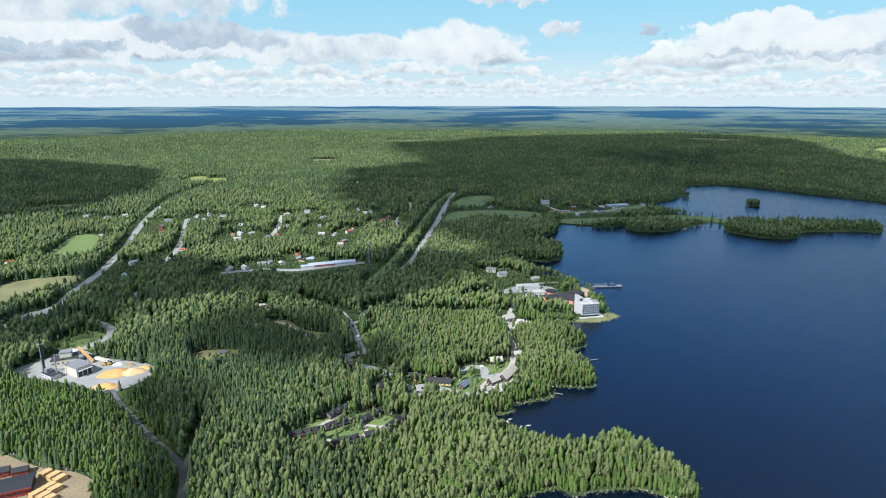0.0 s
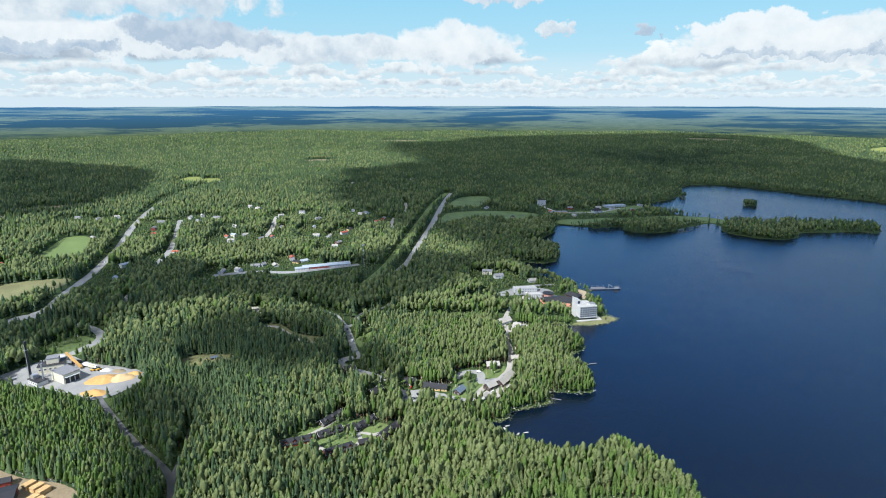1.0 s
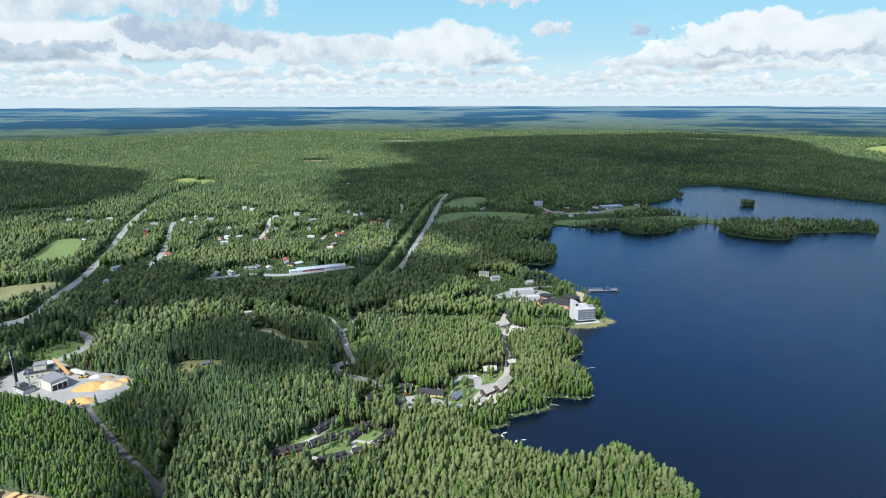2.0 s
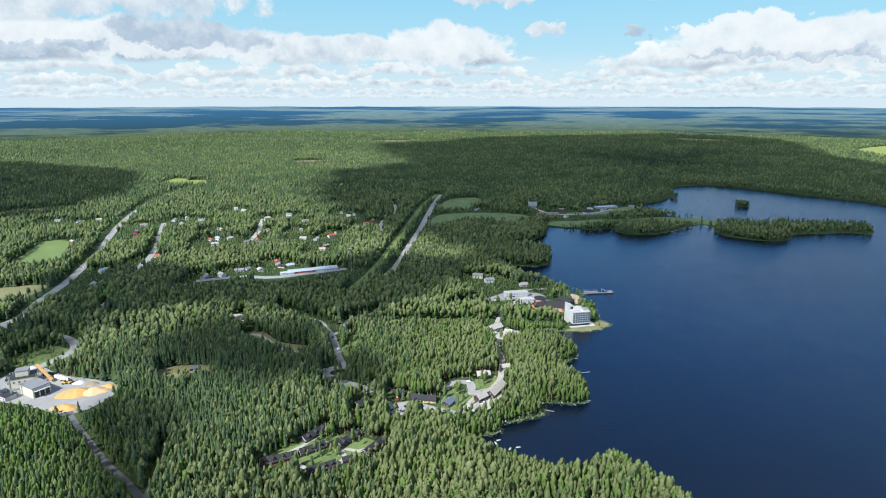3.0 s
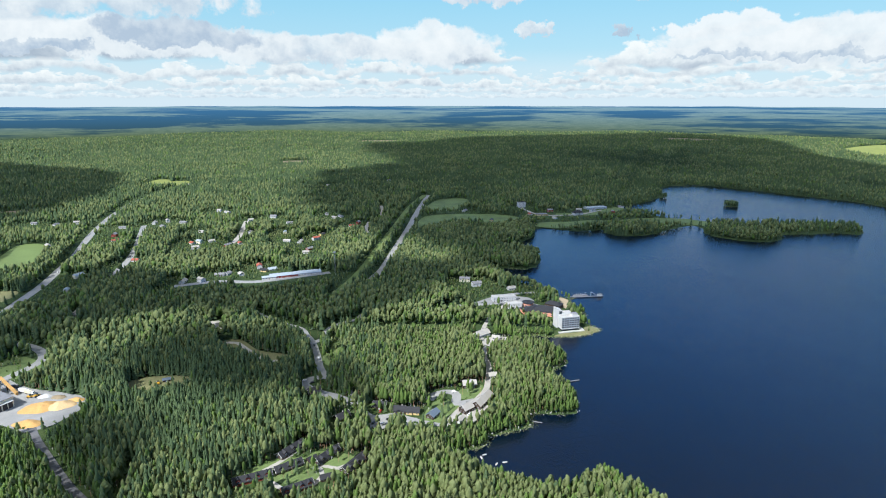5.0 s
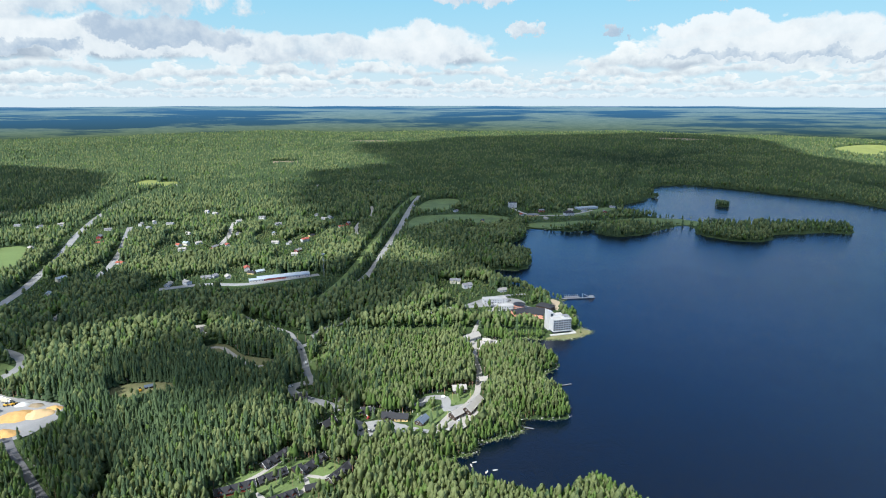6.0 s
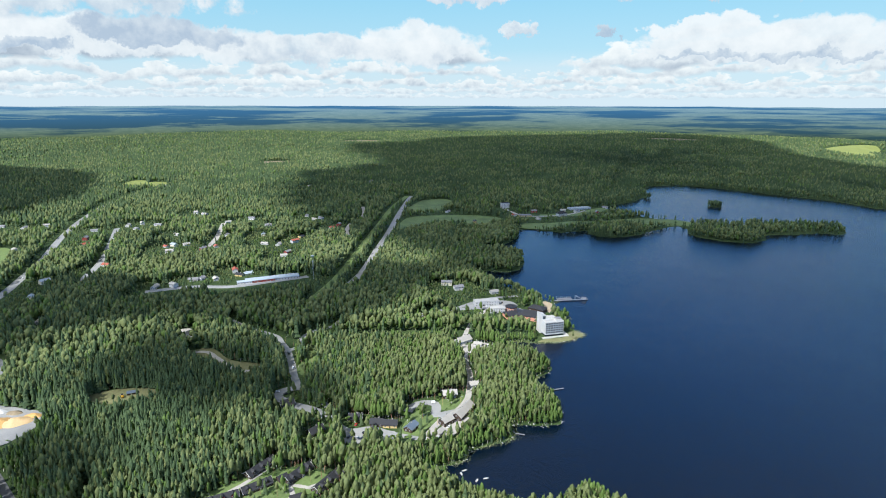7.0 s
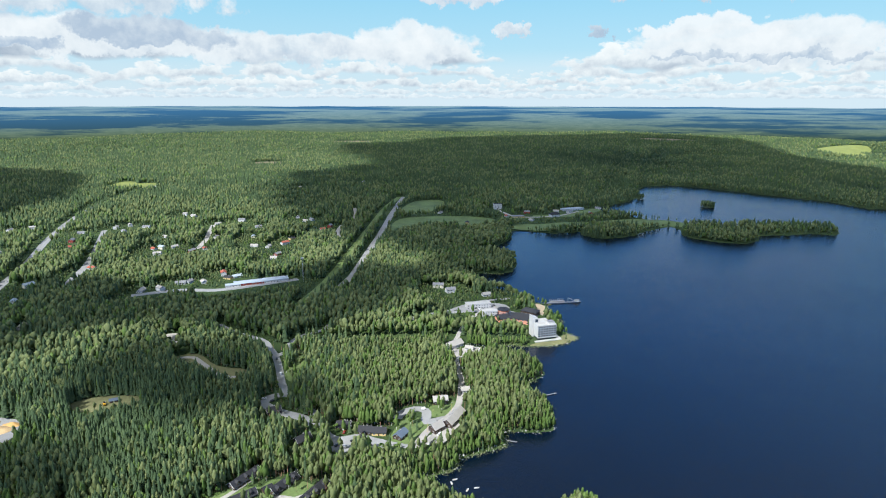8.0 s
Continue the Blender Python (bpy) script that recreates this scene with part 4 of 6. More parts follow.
build_hotel()
hip_house("spa_hall", "salmon spa hall with a broad black roof", 168, 800, -25, 34, 22, 5.5, 5.5, PINK, BLACKROOF, 6)
hip_house("spa_wing", "low spa wing with a black hipped roof", 146, 806, 12, 22, 16, 4.5, 4.0, PINK, BLACKROOF, 4)
hip_house("spa_entrance", "dark-roofed entrance wing of the spa", 184, 826, -40, 22, 13, 4.5, 4.0, DARKWOOD, BLACKROOF, 4)
flat_block("apartment_block", "white two-storey block with a flat grey roof", 128, 826, 8, 20, 11, 6.6, WHITE, CONCRETE, 6, 2)
flat_block("conference_block", "long pale block with rows of windows", 118, 856, 8, 34, 12, 6.5, WHITE, CONCRETE, 9, 2)


def build_rotunda():
    root = thing("round_pavilion", "round salmon pavilion with a dark flat roof", "pavilion", 148, 828)
    part("wall", tube(7.5, 7.0, -0.5, 6.5, 28), PINK, root)
    part("roof", tube(8.3, 8.3, 6.504, 7.0, 28), BLACKROOF, root)
    part("lantern", tube(3.0, 0.4, 7.004, 8.6, 16), BLACKROOF, root)
    for k in range(8):
        a = -150 + k * 17
        window(root, 7.25 * math.cos(radians(a)), 7.25 * math.sin(radians(a)), 3.2, a + 90, 1.4, 2.0)
    HOUSE_SPOTS.append((148, 828, 12))


build_rotunda()


def build_pier():
    root = thing("pier", "long grey timber pier with white gangway masts", "pier", 216, 868, 4, dz=-ground_at(216, 868))
    part("deck", box(-4, -2, 1.0, 52, 1.6, 1.3), GREYROOF, root)
    for k in range(10):
        for sy in (-1.6, 1.2):
            shared_part("pile", "pile", lambda: tube(0.2, 0.2, -3.5, 1.0, 8), DARKWOOD, root, pose(-2 + k * 5.8, sy, 0))
    part("breakwater", box(8, 4.5, -2.0, 30, 9.5, 1.1), GREYROOF, root, "broad grey floating dock")
    for k in range(8):
        shared_part("boom", "boom", lambda: joined(box(-0.12, -0.12, 1.1, 0.12, 0.12, 3.4), box(-0.12, 0.12, 3.2, 0.12, 2.2, 3.4)), WHITE, root, pose(9 + k * 2.8, 8.5, 0))
    part("cabin", box(43, -1.6, 1.304, 49, 1.4, 3.9), WHITE, root)
    part("cabin_roof", box(42.6, -1.9, 3.904, 49.4, 1.7, 4.15), GREYROOF, root)
    part("gangway", ([(33, -0.6, 7.2), (33, 0.6, 7.2), (43, 0.6, 1.6), (43, -0.6, 1.6), (33, -0.6, 7.7), (33, 0.6, 7.7), (43, 0.6, 2.1), (43, -0.6, 2.1)], box(0, 0, 0, 1, 1, 1)[1]), WHITE, root, "raised white gangway")
    part("gangway_post", joined(box(32.6, -0.7, 1.3, 33.0, -0.3, 7.4), box(32.6, 0.3, 1.3, 33.0, 0.7, 7.4)), STEEL, root)


build_pier()

# ---------------------------------------------------------------- lakeside village
V = "village houses"
house("farmhouse", "dark wooden farmhouse with a pale weathered roof", 45, 596, 4, 13, 9, 4.0, 3.2, DARKWOOD, PALEROOF, 3, group=V, trim=WHITE)
house("long_barn", "long old barn with a pale weathered roof", 58, 569, 57, 14, 9.5, 4.0, 3.6, DARKWOOD, PALEROOF, 4, False, category="barn")
house("long_barn", "old barn with a pale roof beside the long barn", 50.5, 557, 57, 12, 9.5, 3.8, 3.5, DARKWOOD, PALEROOF, 3, False, category="barn")
house("timber_house", "dark timber house with a pale shingled roof", 38, 548, 40, 11, 8.5, 4.4, 3.4, DARKWOOD, PALEROOF, 3, trim=WHITE, group=V)
house("boat_shed", "small whitish shed with a pale roof", 31, 531, 62, 9, 4.5, 2.6, 1.3, WHITE, PALEROOF, 2, False, category="shed")
house("summer_house", "low house with a blue-grey tin roof", 7, 541, 58, 12, 8, 3.0, 2.6, DARKWOOD, BLUEROOF, 3, group=V)
house("row_house", "dark house with a black roof beside the parking lot", -23, 551, -8, 11, 9, 3.0, 3.0, DARKWOOD, BLACKROOF, 3, group=V)
house("row_house", "dark house with a black roof and a yellowish gable", -11, 548, -8, 12, 9, 3.0, 3.0, YELLOW, BLACKROOF, 3, group=V)
house("gabled_house", "black-roofed house with white barge boards", -42, 560, -8, 12, 9, 3.0, 3.4, DARKWOOD, BLACKROOF, 3, trim=WHITE, dormers=1, group=V)
house("gabled_house", "black-roofed house among pines", -75, 541, 40, 13, 9, 3.0, 3.4, DARKWOOD, BLACKROOF, 3, trim=WHITE, group=V)
house("gabled_house", "black-roofed house beside the parking loop", -108, 590, 25, 12, 9, 3.0, 3.4, DARKWOOD, BLACKROOF, 3, trim=WHITE, group=V)
house("cottage", "small white cottage with a pale roof", 71, 616, 10, 8, 6.5, 2.8, 2.4, WHITE, PALEROOF, 2, group=V)
house("villa", "large pale-roofed villa above the shore", 72, 726, 35, 18, 11, 4.0, 3.8, WHITE, PALEROOF, 4, group=V)
house("boathouse", "white boathouse by the landing", 88, 716, -20, 9, 6, 2.8, 2.0, WHITE, PALEROOF, 2, False, category="shed")
house("lake_villa", "white villa in the pines by the shore", 86, 925, 15, 14, 10, 5.2, 2.6, WHITE, GREYROOF, 3, group=V)
house("lake_villa", "cream villa in the pines by the shore", 70, 950, -10, 16, 10, 5.2, 2.2, CREAM, GREYROOF, 4, group=V)
house("lake_villa", "white villa in the pines near the car park", 137, 905, 15, 12, 9, 3.2, 2.4, WHITE, PALEROOF, 3, group=V)

# ---------------------------------------------------------------- holiday cabins
C = "terraced holiday cabins"
for x0, y0, x1, y1, dorm in ((-145, 449, -119, 460, 4), (-117, 462, -99, 474, 3), (-118, 481, -103, 501, 3), (-106, 436, -86, 447, 4), (-87, 472, -73, 491, 3), (-64, 459, -49, 481, 3)):
    house("terraced_cabin", "brown terraced cabin with a black dormered roof", (x0 + x1) / 2, (y0 + y1) / 2, math.degrees(math.atan2(y1 - y0, x1 - x0)), math.hypot(x1 - x0, y1 - y0), 8.5, 2.6, 3.0,
          DARKWOOD if dorm == 3 else REDWOOD, BLACKROOF, 6, False, dorm, "cabin", C, 1.6, trim=WHITE)
house("sauna_hut", "small black-roofed hut on the cabin lawn", -77, 453, 20, 8, 6, 2.4, 2.0, DARKWOOD, BLACKROOF, 2, False, category="cabin", group=C)
house("sauna_hut", "small black-roofed hut beside a cabin", -91, 477, 40, 7, 6, 2.4, 2.0, DARKWOOD, BLACKROOF, 2, False, category="cabin", group=C)

# ---------------------------------------------------------------- heating plant
def build_plant():
    root = thing("plant_hall", "cream sheet-metal hall with open dark doorways", "industrial hall", -397, 575, -30)
    part("wall", box(-11, -8, -0.5, 11, 8, 10), CREAM, root)
    part("roof", box(-11.5, -8.5, 10.004, 11.5, 8.5, 10.6), GREYROOF, root)
    for py in (-4.5, 0.5, 5.2):
        part("doorway", box(10.9, py - 1.9, 0, 11.08, py + 1.9, 6.5), SOOT, root)
    part("canopy", box(11.1, -7, 7.2, 14, 7, 7.6), WHITE, root)
    boiler = thing("boiler_house", "cream boiler house with a dark roof and vents", "boiler house", -424, 598, 24)
    part("wall", box(-13, -8, -0.5, 11, 8, 8), CREAM, boiler)
    part("roof", box(-13.4, -8.4, 8.004, 11.4, 8.4, 8.6), SOOT, boiler)
    part("upper_wall", box(-5, -4, 8.61, 6, 6, 14), CREAM, boiler)
    part("upper_roof", box(-5.4, -4.4, 14.004, 6.4, 6.4, 14.5), GREYROOF, boiler)
    for k in range(3):
        shared_part("vent", "roof_vent", lambda: tube(0.6, 0.6, 8.6, 10.5, 10), STEEL, boiler, pose(-11 + k * 2.2, 5, 0))
    for k in range(5):
        window(boiler, -11 + k * 4.6, -8, 4.5, 0, 2.2, 1.6)
    shed = thing("flue_house", "low dark filter building under the chimney", "filter building", -420, 566, -30)
    part("wall", box(-9, -5, -0.5, 9, 5, 4.5), WHITE, shed)
    part("roof", box(-9.4, -5.4, 4.504, 9.4, 5.4, 5.0), SOOT, shed)
    part("filter", box(-7, -3, 5.004, -2, 3, 9), STEEL, shed)
    for k in range(4):
        window(shed, -6.5 + k * 4.2, -5, 2.2, 0, 1.8, 1.4)
    stack = thing("plant_chimney", "tall black steel chimney with a lighter top band", "chimney", -431, 572)
    part("shaft", tube(1.5, 1.2, -0.5, 42, 20), SOOT, stack)
    part("top_band", tube(1.4, 1.4, 42.004, 43.2, 20), SOOT, stack)
    part("platform", tube(2.0, 2.0, 34, 34.3, 20), STEEL, stack)
    part("ladder", box(-0.3, -1.75, 0, 0.3, -1.58, 40), STEEL, stack)
    thin = thing("steel_flue", "thin pale steel flue beside the hall", "flue", -414, 566)
    part("shaft", tube(0.9, 0.75, -0.5, 21, 14), STEEL, thin)
    part("cap", tube(1.0, 1.0, 21.004, 21.6, 14), STEEL, thin)
    silo = thing("storage_tank", "round white tank with a domed lid", "tank", -430, 622)
    part("shell", tube(5.5, 5.5, -0.5, 5, 24), WHITE, silo)
    part("lid", tube(5.7, 1.0, 5.004, 6.8, 24), WHITE, silo)
    conveyor = thing("chip_conveyor", "sloping brown conveyor on steel trestles", "conveyor", -405, 604, 150)
    part("gallery", ([(-12, -1.2, 1), (-12, 1.2, 1), (14, 1.2, 12), (14, -1.2, 12), (-12, -1.2, 3.2), (-12, 1.2, 3.2), (14, 1.2, 14.2), (14, -1.2, 14.2)], box(0, 0, 0, 1, 1, 1)[1]), CHIPS, conveyor, "rusty conveyor housing")
    for k, h in ((-4, 4.3), (4, 7.7), (11, 10.7)):
        part("trestle", joined(box(k - 0.2, -1.2, -0.5, k + 0.2, -0.9, h), box(k - 0.2, 0.9, -0.5, k + 0.2, 1.2, h)), STEEL, conveyor)
    for x, y, r in ((-420, 590, 24), (-398, 574, 18), (-430, 620, 12)):
        HOUSE_SPOTS.append((x, y, r))


build_plant()


def heap(name, label, x, y, rx, ry, h, mat, category, turn=0.0, seed=1):
    """A lumpy mound with a slumped foot."""
    k, verts, faces = 48, [(0, 0, h)], []
    rings = np.linspace(0.08, 1, 14)
    for f in rings:
        for a in np.linspace(0, 2 * np.pi, k, endpoint=False):
            edge = 1 + 0.10 * math.sin(2 * a + seed) + 0.06 * math.sin(5 * a + 2 * seed)
            px, py = rx * f * math.cos(a) * edge, ry * f * math.sin(a) * edge
            z = h * (1 - f ** 1.4) * (1 + 0.18 * float(waver(np.array(px), np.array(py), 7, seed))) + 0.05 - 0.4 * (f > 0.99)
            verts.append((px, py, z))
    faces = [(0, 1 + i, 1 + (i + 1) % k) for i in range(k)]
    for r in range(len(rings) - 1):
        faces += [(1 + r * k + i, 1 + (r + 1) * k + i, 1 + (r + 1) * k + (i + 1) % k, 1 + r * k + (i + 1) % k) for i in range(k)]
    ob = mesh_object(name, verts, faces, mat, smooth=True)
    ob.matrix_basis = pose(x, y, ground_at(x, y) + 0.12, 0, 0, turn)
    tagged(ob, label, category)


heap("wood_chip_mound", "large orange wood chip pile on the asphalt yard", -357, 572, 17, 12, 5.0, CHIPS, "wood chips", 10, 1)
heap("wood_chip_mound", "paler end of the wood chip store", -341, 575, 13, 10, 4.6, plain("pale_wood_chips", (0.60, 0.42, 0.22), 0.95, 0.25, 0.5, 0.0, 0.6), "wood chips", 25, 2)
heap("wood_chip_mound", "smaller orange wood chip pile beside the road", -351, 543, 13, 8, 4.0, CHIPS, "wood chips", 8, 3)
heap("bark_heap", "dark bark heap at the edge of the yard", -352, 592, 8, 4, 2.5, BARE, "bark", 0, 4)
heap("stump_heap", "brown heap of stumps at the edge of the yard", -332, 586, 9, 4, 2.5, CHIPS, "stumps", -10, 5)
heap("tarpaulin_mound", "heap under a white tarpaulin in the yard", -366, 594, 7, 4, 2.8, WHITE, "covered heap", 5, 6)

# ---------------------------------------------------------------- long hall, mast, scattered houses
house("store_hall", "long low hall with a light tin roof", -222, 990, 18, 44, 17, 3.6, 1.6, REDWOOD, TINROOF, 9, False, category="hall", clear=7)
house("store_hall", "long tin-roofed hall beside the other", -184, 1003, 18, 38, 17, 3.8, 1.6, WHITE, TINROOF, 8, False, category="hall", clear=7)
house("store_hall", "low pale shed before the long halls", -243, 978, 18, 22, 9, 3.5, 1.5, WHITE, TINROOF, 5, False, category="hall", clear=7)


def build_mast():
    root = thing("radio_mast", "slim grey lattice mast with a wide white head", "mast", -139, 992)
    h = 37.0
    for k in range(3):
        a = 2.094 * k
        part("leg", tube(0.14, 0.10, -0.5, h, 6, 0.8 * math.cos(a), 0.8 * math.sin(a)), STEEL, root)
    for k in range(18):
        z = 1 + k * 2
        v, f = tube(0.88, 0.88, z, z + 0.14, 3)
        part("brace", (v, f), STEEL, root)
    part("antenna", tube(0.9, 0.9, h - 9, h - 6.5, 10), WHITE, root)
    part("head", tube(1.6, 2.6, h, h + 1.6, 16), WHITE, root)
    part("head_rim", tube(2.9, 2.9, h + 1.604, h + 2.1, 16), WHITE, root)
    HOUSE_SPOTS.append((-139, 992, 8))


build_mast()
H = "scattered houses in the woods"
LOOKS = [("white house with a grey roof among trees", WHITE, GREYROOF), ("white house with a red tile roof", WHITE, REDROOF), ("red wooden house with a grey roof", REDWOOD, GREYROOF),
         ("yellow house with a dark roof", YELLOW, BLACKROOF), ("white house with a pale roof in the woods", WHITE, PALEROOF), ("cream house with a tin roof among trees", CREAM, TINROOF)]
NEAR_HOUSES = [(-510, 1577, 4), (-399, 1458, 4), (-365, 1320, 0), (-453, 1225, 1), (-430, 1180, 4), (-378, 1204, 2), (-357, 1220, 1), (-268, 1236, 4), (-212, 1251, 1), (-229, 1526, 0), (-204, 1480, 4),
               (-153, 1381, 1), (-140, 1408, 2), (-191, 1495, 0), (-213, 1141, 4), (-211, 1169, 2), (-274, 1041, 1), (-261, 1019, 3), (-249, 1026, 5), (-373, 964, 4), (-346, 967, 4), (-327, 997, 0)]
WEST_HOUSES = [(-316, 1004, 0), (-293, 1000, 4), (-353, 1490, 0), (-206, 1295, 3), (-289, 1320, 5), (-485, 1561, 4), (-791, 1436, 4), (-830, 1422, 0), (-727, 1216, 4), (-887, 1437, 0), (-552, 999, 5),
               (-530, 925, 5), (-505, 1096, 1), (-616, 1254, 1), (-610, 1426, 4), (-578, 1393, 0), (-660, 1380, 0), (-774, 1008, 1), (-589, 1449, 4), (-548, 1434, 0), (-420, 1240, 4), (-461, 824, 4)]
FAR_HOUSES = [(-440, 1230, 5), (-1078, 1438, 0), (173, 1427, 3), (330, 1448, 4), (339, 1540, 2), (121, 1560, 0), (280, 1500, 1), (420, 1560, 4), (450, 1540, 0), (500, 1530, 2), (545, 1600, 0),
              (-300, 2050, 4), (-100, 2150, 0), (-420, 2900, 4), (-200, 4100, 1), (150, 3900, 4), (-640, 1300, 2), (-470, 1330, 4), (-300, 1420, 0), (-240, 1230, 4)]
for k, (x, y, look_no) in enumerate(NEAR_HOUSES + WEST_HOUSES + FAR_HOUSES):
    label, wall_mat, roof_mat = LOOKS[look_no]
    grow = 1.0 + 0.5 * ((k * 37 % 11) / 11)
    house("detached_house", label, x, y, (k * 53) % 180 - 20, 11 * grow, 8 * (0.9 + 0.2 * ((k * 17 % 7) / 7)), 3.0 + 2.4 * (k % 4 == 0), 2.3, wall_mat, roof_mat, 3, True, 0, "house", H, 3.5)
flat_block("school", "white block with a dark tower by the northern bay", 277, 1612, 10, 20, 14, 14, WHITE, BLACKROOF, 5, 4, "school", 8)
hip_house("manor", "white manor with a steep dark roof by the bay", 398, 1495, 20, 24, 13, 6.5, 6, WHITE, BLACKROOF, 6, "manor")
hip_house("manor_wing", "long pale building with a low grey roof", 306, 1490, 5, 30, 11, 3.6, 2.4, YELLOW, GREYROOF, 8, "manor wing")
flat_block("greenhouse", "long low grey hall with a flat roof", 470, 1585, 15, 60, 20, 4, TINROOF, TINROOF, 12, 1, "hall", 6)
house("tool_shed", "small shed with a turquoise tin roof in a clearing", -262, 622, 20, 7, 4.5, 2.4, 1.2, DARKWOOD, BLUEROOF, 1, False, category="shed", clear=1.0)
digger_spot = (-268, 616)

# ---------------------------------------------------------------- forest
def open_ground(x, y, d):
    """Where a tree may stand: off the water, roads, fields and houses, with a felled strip on their southern side."""
    ok = d > 1.2
    r = np.hypot(x, y) + 1e-6
    ux, uy = x / r, y / r
    for name, line, half, _, clear in ROADS:
        p = np.array(line, float)
        curve = smooth_line(line, 12)
        strip = (0, 9, 17, 25, 33) if half > 5 or p[0, 1] > 900 else (0, 9, 17, 25) if p[0, 1] > 700 else (0, 8, 15)
        strip = (0,) if name in ("forest_street", "forest_road") else (0, 7, 13) if name == "mill_road" else (0, 8, 15, 22, 28) if name in ("road", "village_street", "parking_loop") else strip
        for s in strip:
            px, py = x + ux * s, y + uy * s
            near = (px > p[:, 0].min() - 20) & (px < p[:, 0].max() + 20) & (py > p[:, 1].min() - 20) & (py < p[:, 1].max() + 20)
            idx = np.flatnonzero(near & ok)
            if len(idx):
                edge = half + clear * (0.75 + 0.5 * waver(x[idx], y[idx], 20, 8)) if s == 0 else half * (0.8 + 0.5 * waver(x[idx], y[idx], 17, 3))
                bad = line_distance(curve, px[idx], py[idx]) < edge
                ok[idx[bad]] = False
    for name, outline, _, _ in PATCHES:
        edge = smooth_line(outline, 8, True)
        for s in ((0,) if name in ("meadow", "cabin_lawn", "hotel_lawn", "beach") else (0, 9, 18, 26) if outline[0][1] < 640 else (0, 9, 18) if outline[0][1] < 1300 else (0, 12, 24)):
            idx = np.flatnonzero(ok)
            ok[idx[inside(edge, x[idx] + ux[idx] * s, y[idx] + uy[idx] * s)]] = False
    for hx, hy, hr in HOUSE_SPOTS:
        for s in ((0, 7, 13, 19, 25) if hy < 510 else (0, 7, 13, 19, 25) if hy < 800 else (0, 14, 28)):
            near = np.flatnonzero(ok & (np.abs(x - hx) < hr + 30) & (np.abs(y - hy) < hr + 45))
            ok[near[np.hypot(x[near] + ux[near] * s - hx, y[near] + uy[near] * s - hy) < hr * (1 if s == 0 or hy < 640 else 0.75)]] = False
    return ok


def spruce_shape(rng, layers, sides):
    """Unit-high spruce: drooping ragged tiers round a thin top."""
    verts, faces = [], []
    for k in range(layers):
        z = 0.10 + 0.80 * k / layers
        r = (0.025 + 0.150 * (1 - z) ** 0.85) * rng.uniform(0.85, 1.15)
        top, base = len(verts), len(verts) + 1
        verts.append((rng.normal(0, 0.006), rng.normal(0, 0.006), min(1.0, z + 0.80 / layers + 0.11)))
        turn = rng.random() * 6
        for s in range(sides):
            a = turn + 2 * np.pi * s / sides
            q = r * (1.15 if s % 2 else 0.68) * rng.uniform(0.8, 1.2)
            verts.append((q * math.cos(a), q * math.sin(a), z - 0.035 * (s % 2) + rng.normal(0, 0.012)))
        faces += [(top, base + s, base + (s + 1) % sides) for s in range(sides)]
    return np.array(verts), np.array(faces)


def tuft_shape(rng, low, wide, clumps, leaves, size, crown=1.0):
    """Unit-high crown of pine or birch: clumps of small leaf blades with gaps between."""
    verts, faces = [], []
    for _ in range(clumps):
        h = low + (0.97 - low) * rng.random() ** 0.9
        bulge = math.sin(math.pi * min(1, max(0.05, (h - low + 0.12) / (1.12 - low)))) ** crown
        bulge *= 1.25 - 0.75 * (h - low) / (0.97 - low)
        a, q = rng.random() * 6.283, wide * bulge * rng.uniform(0.35, 1.0)
        c = np.array((q * math.cos(a), q * math.sin(a), h))
        rad = wide * 0.50 * rng.uniform(0.7, 1.25) * (0.35 + 0.65 * bulge)
        for _ in range(leaves):
            n = rng.normal(size=3)
            n[2] = abs(n[2]) * 0.9 - 0.15
            n /= np.linalg.norm(n)
            p = c + n * rad * (1, 1, 1.2)
            u = np.cross(n, rng.normal(size=3))
            u /= np.linalg.norm(u)
            v = np.cross(n, u)
            k = len(verts)
            s = size * rng.uniform(0.7, 1.3)
            verts += [p + u * s, p - u * s * 0.6 + v * s * 0.8, p - u * s * 0.6 - v * s * 0.8]
            faces.append((k, k + 1, k + 2))
    return np.array(verts), np.array(faces)


def crown_shape(rng, low, wide, rings, sides, full, ragged=0.22):
    """Unit-high crown as a lumpy shell: full is the height at which it is widest; boughs stick out unevenly."""
    verts, faces = [(0, 0, low - 0.02)], []
    for k in range(rings):
        t = (k + 0.5) / rings
        h = low + (0.96 - low) * t
        r = wide * (math.sin(math.pi * 0.5 * min(1, (t + 0.12) / full)) if t < full else math.cos(math.pi * 0.5 * (t - full) / (1.04 - full)) ** 0.8)
        turn = rng.random() * 0.6 + k * math.pi / sides
        for s in range(sides):
            a = turn + 2 * math.pi * s / sides
            q = r * (1 + ragged * (0.7 if (s + k) % 2 else -0.7) + rng.normal(0, ragged * 0.6))
            verts.append((q * math.cos(a), q * math.sin(a), h + rng.normal(0, 0.022) - 0.02 * ((s + k) % 2)))
    verts.append((rng.normal(0, 0.01), rng.normal(0, 0.01), 1.0))
    n = len(verts) - 1
    faces += [(0, 1 + (s + 1) % sides, 1 + s) for s in range(sides)] + [(n, n - sides + s, n - sides + (s + 1) % sides) for s in range(sides)]
    for k in range(rings - 1):
        for s in range(sides):
            a, b2, c, d = 1 + k * sides + s, 1 + k * sides + (s + 1) % sides, 1 + (k + 1) * sides + (s + 1) % sides, 1 + (k + 1) * sides + s
            faces += [(a, b2, c), (a, c, d)]
    return np.array(verts), np.array(faces)


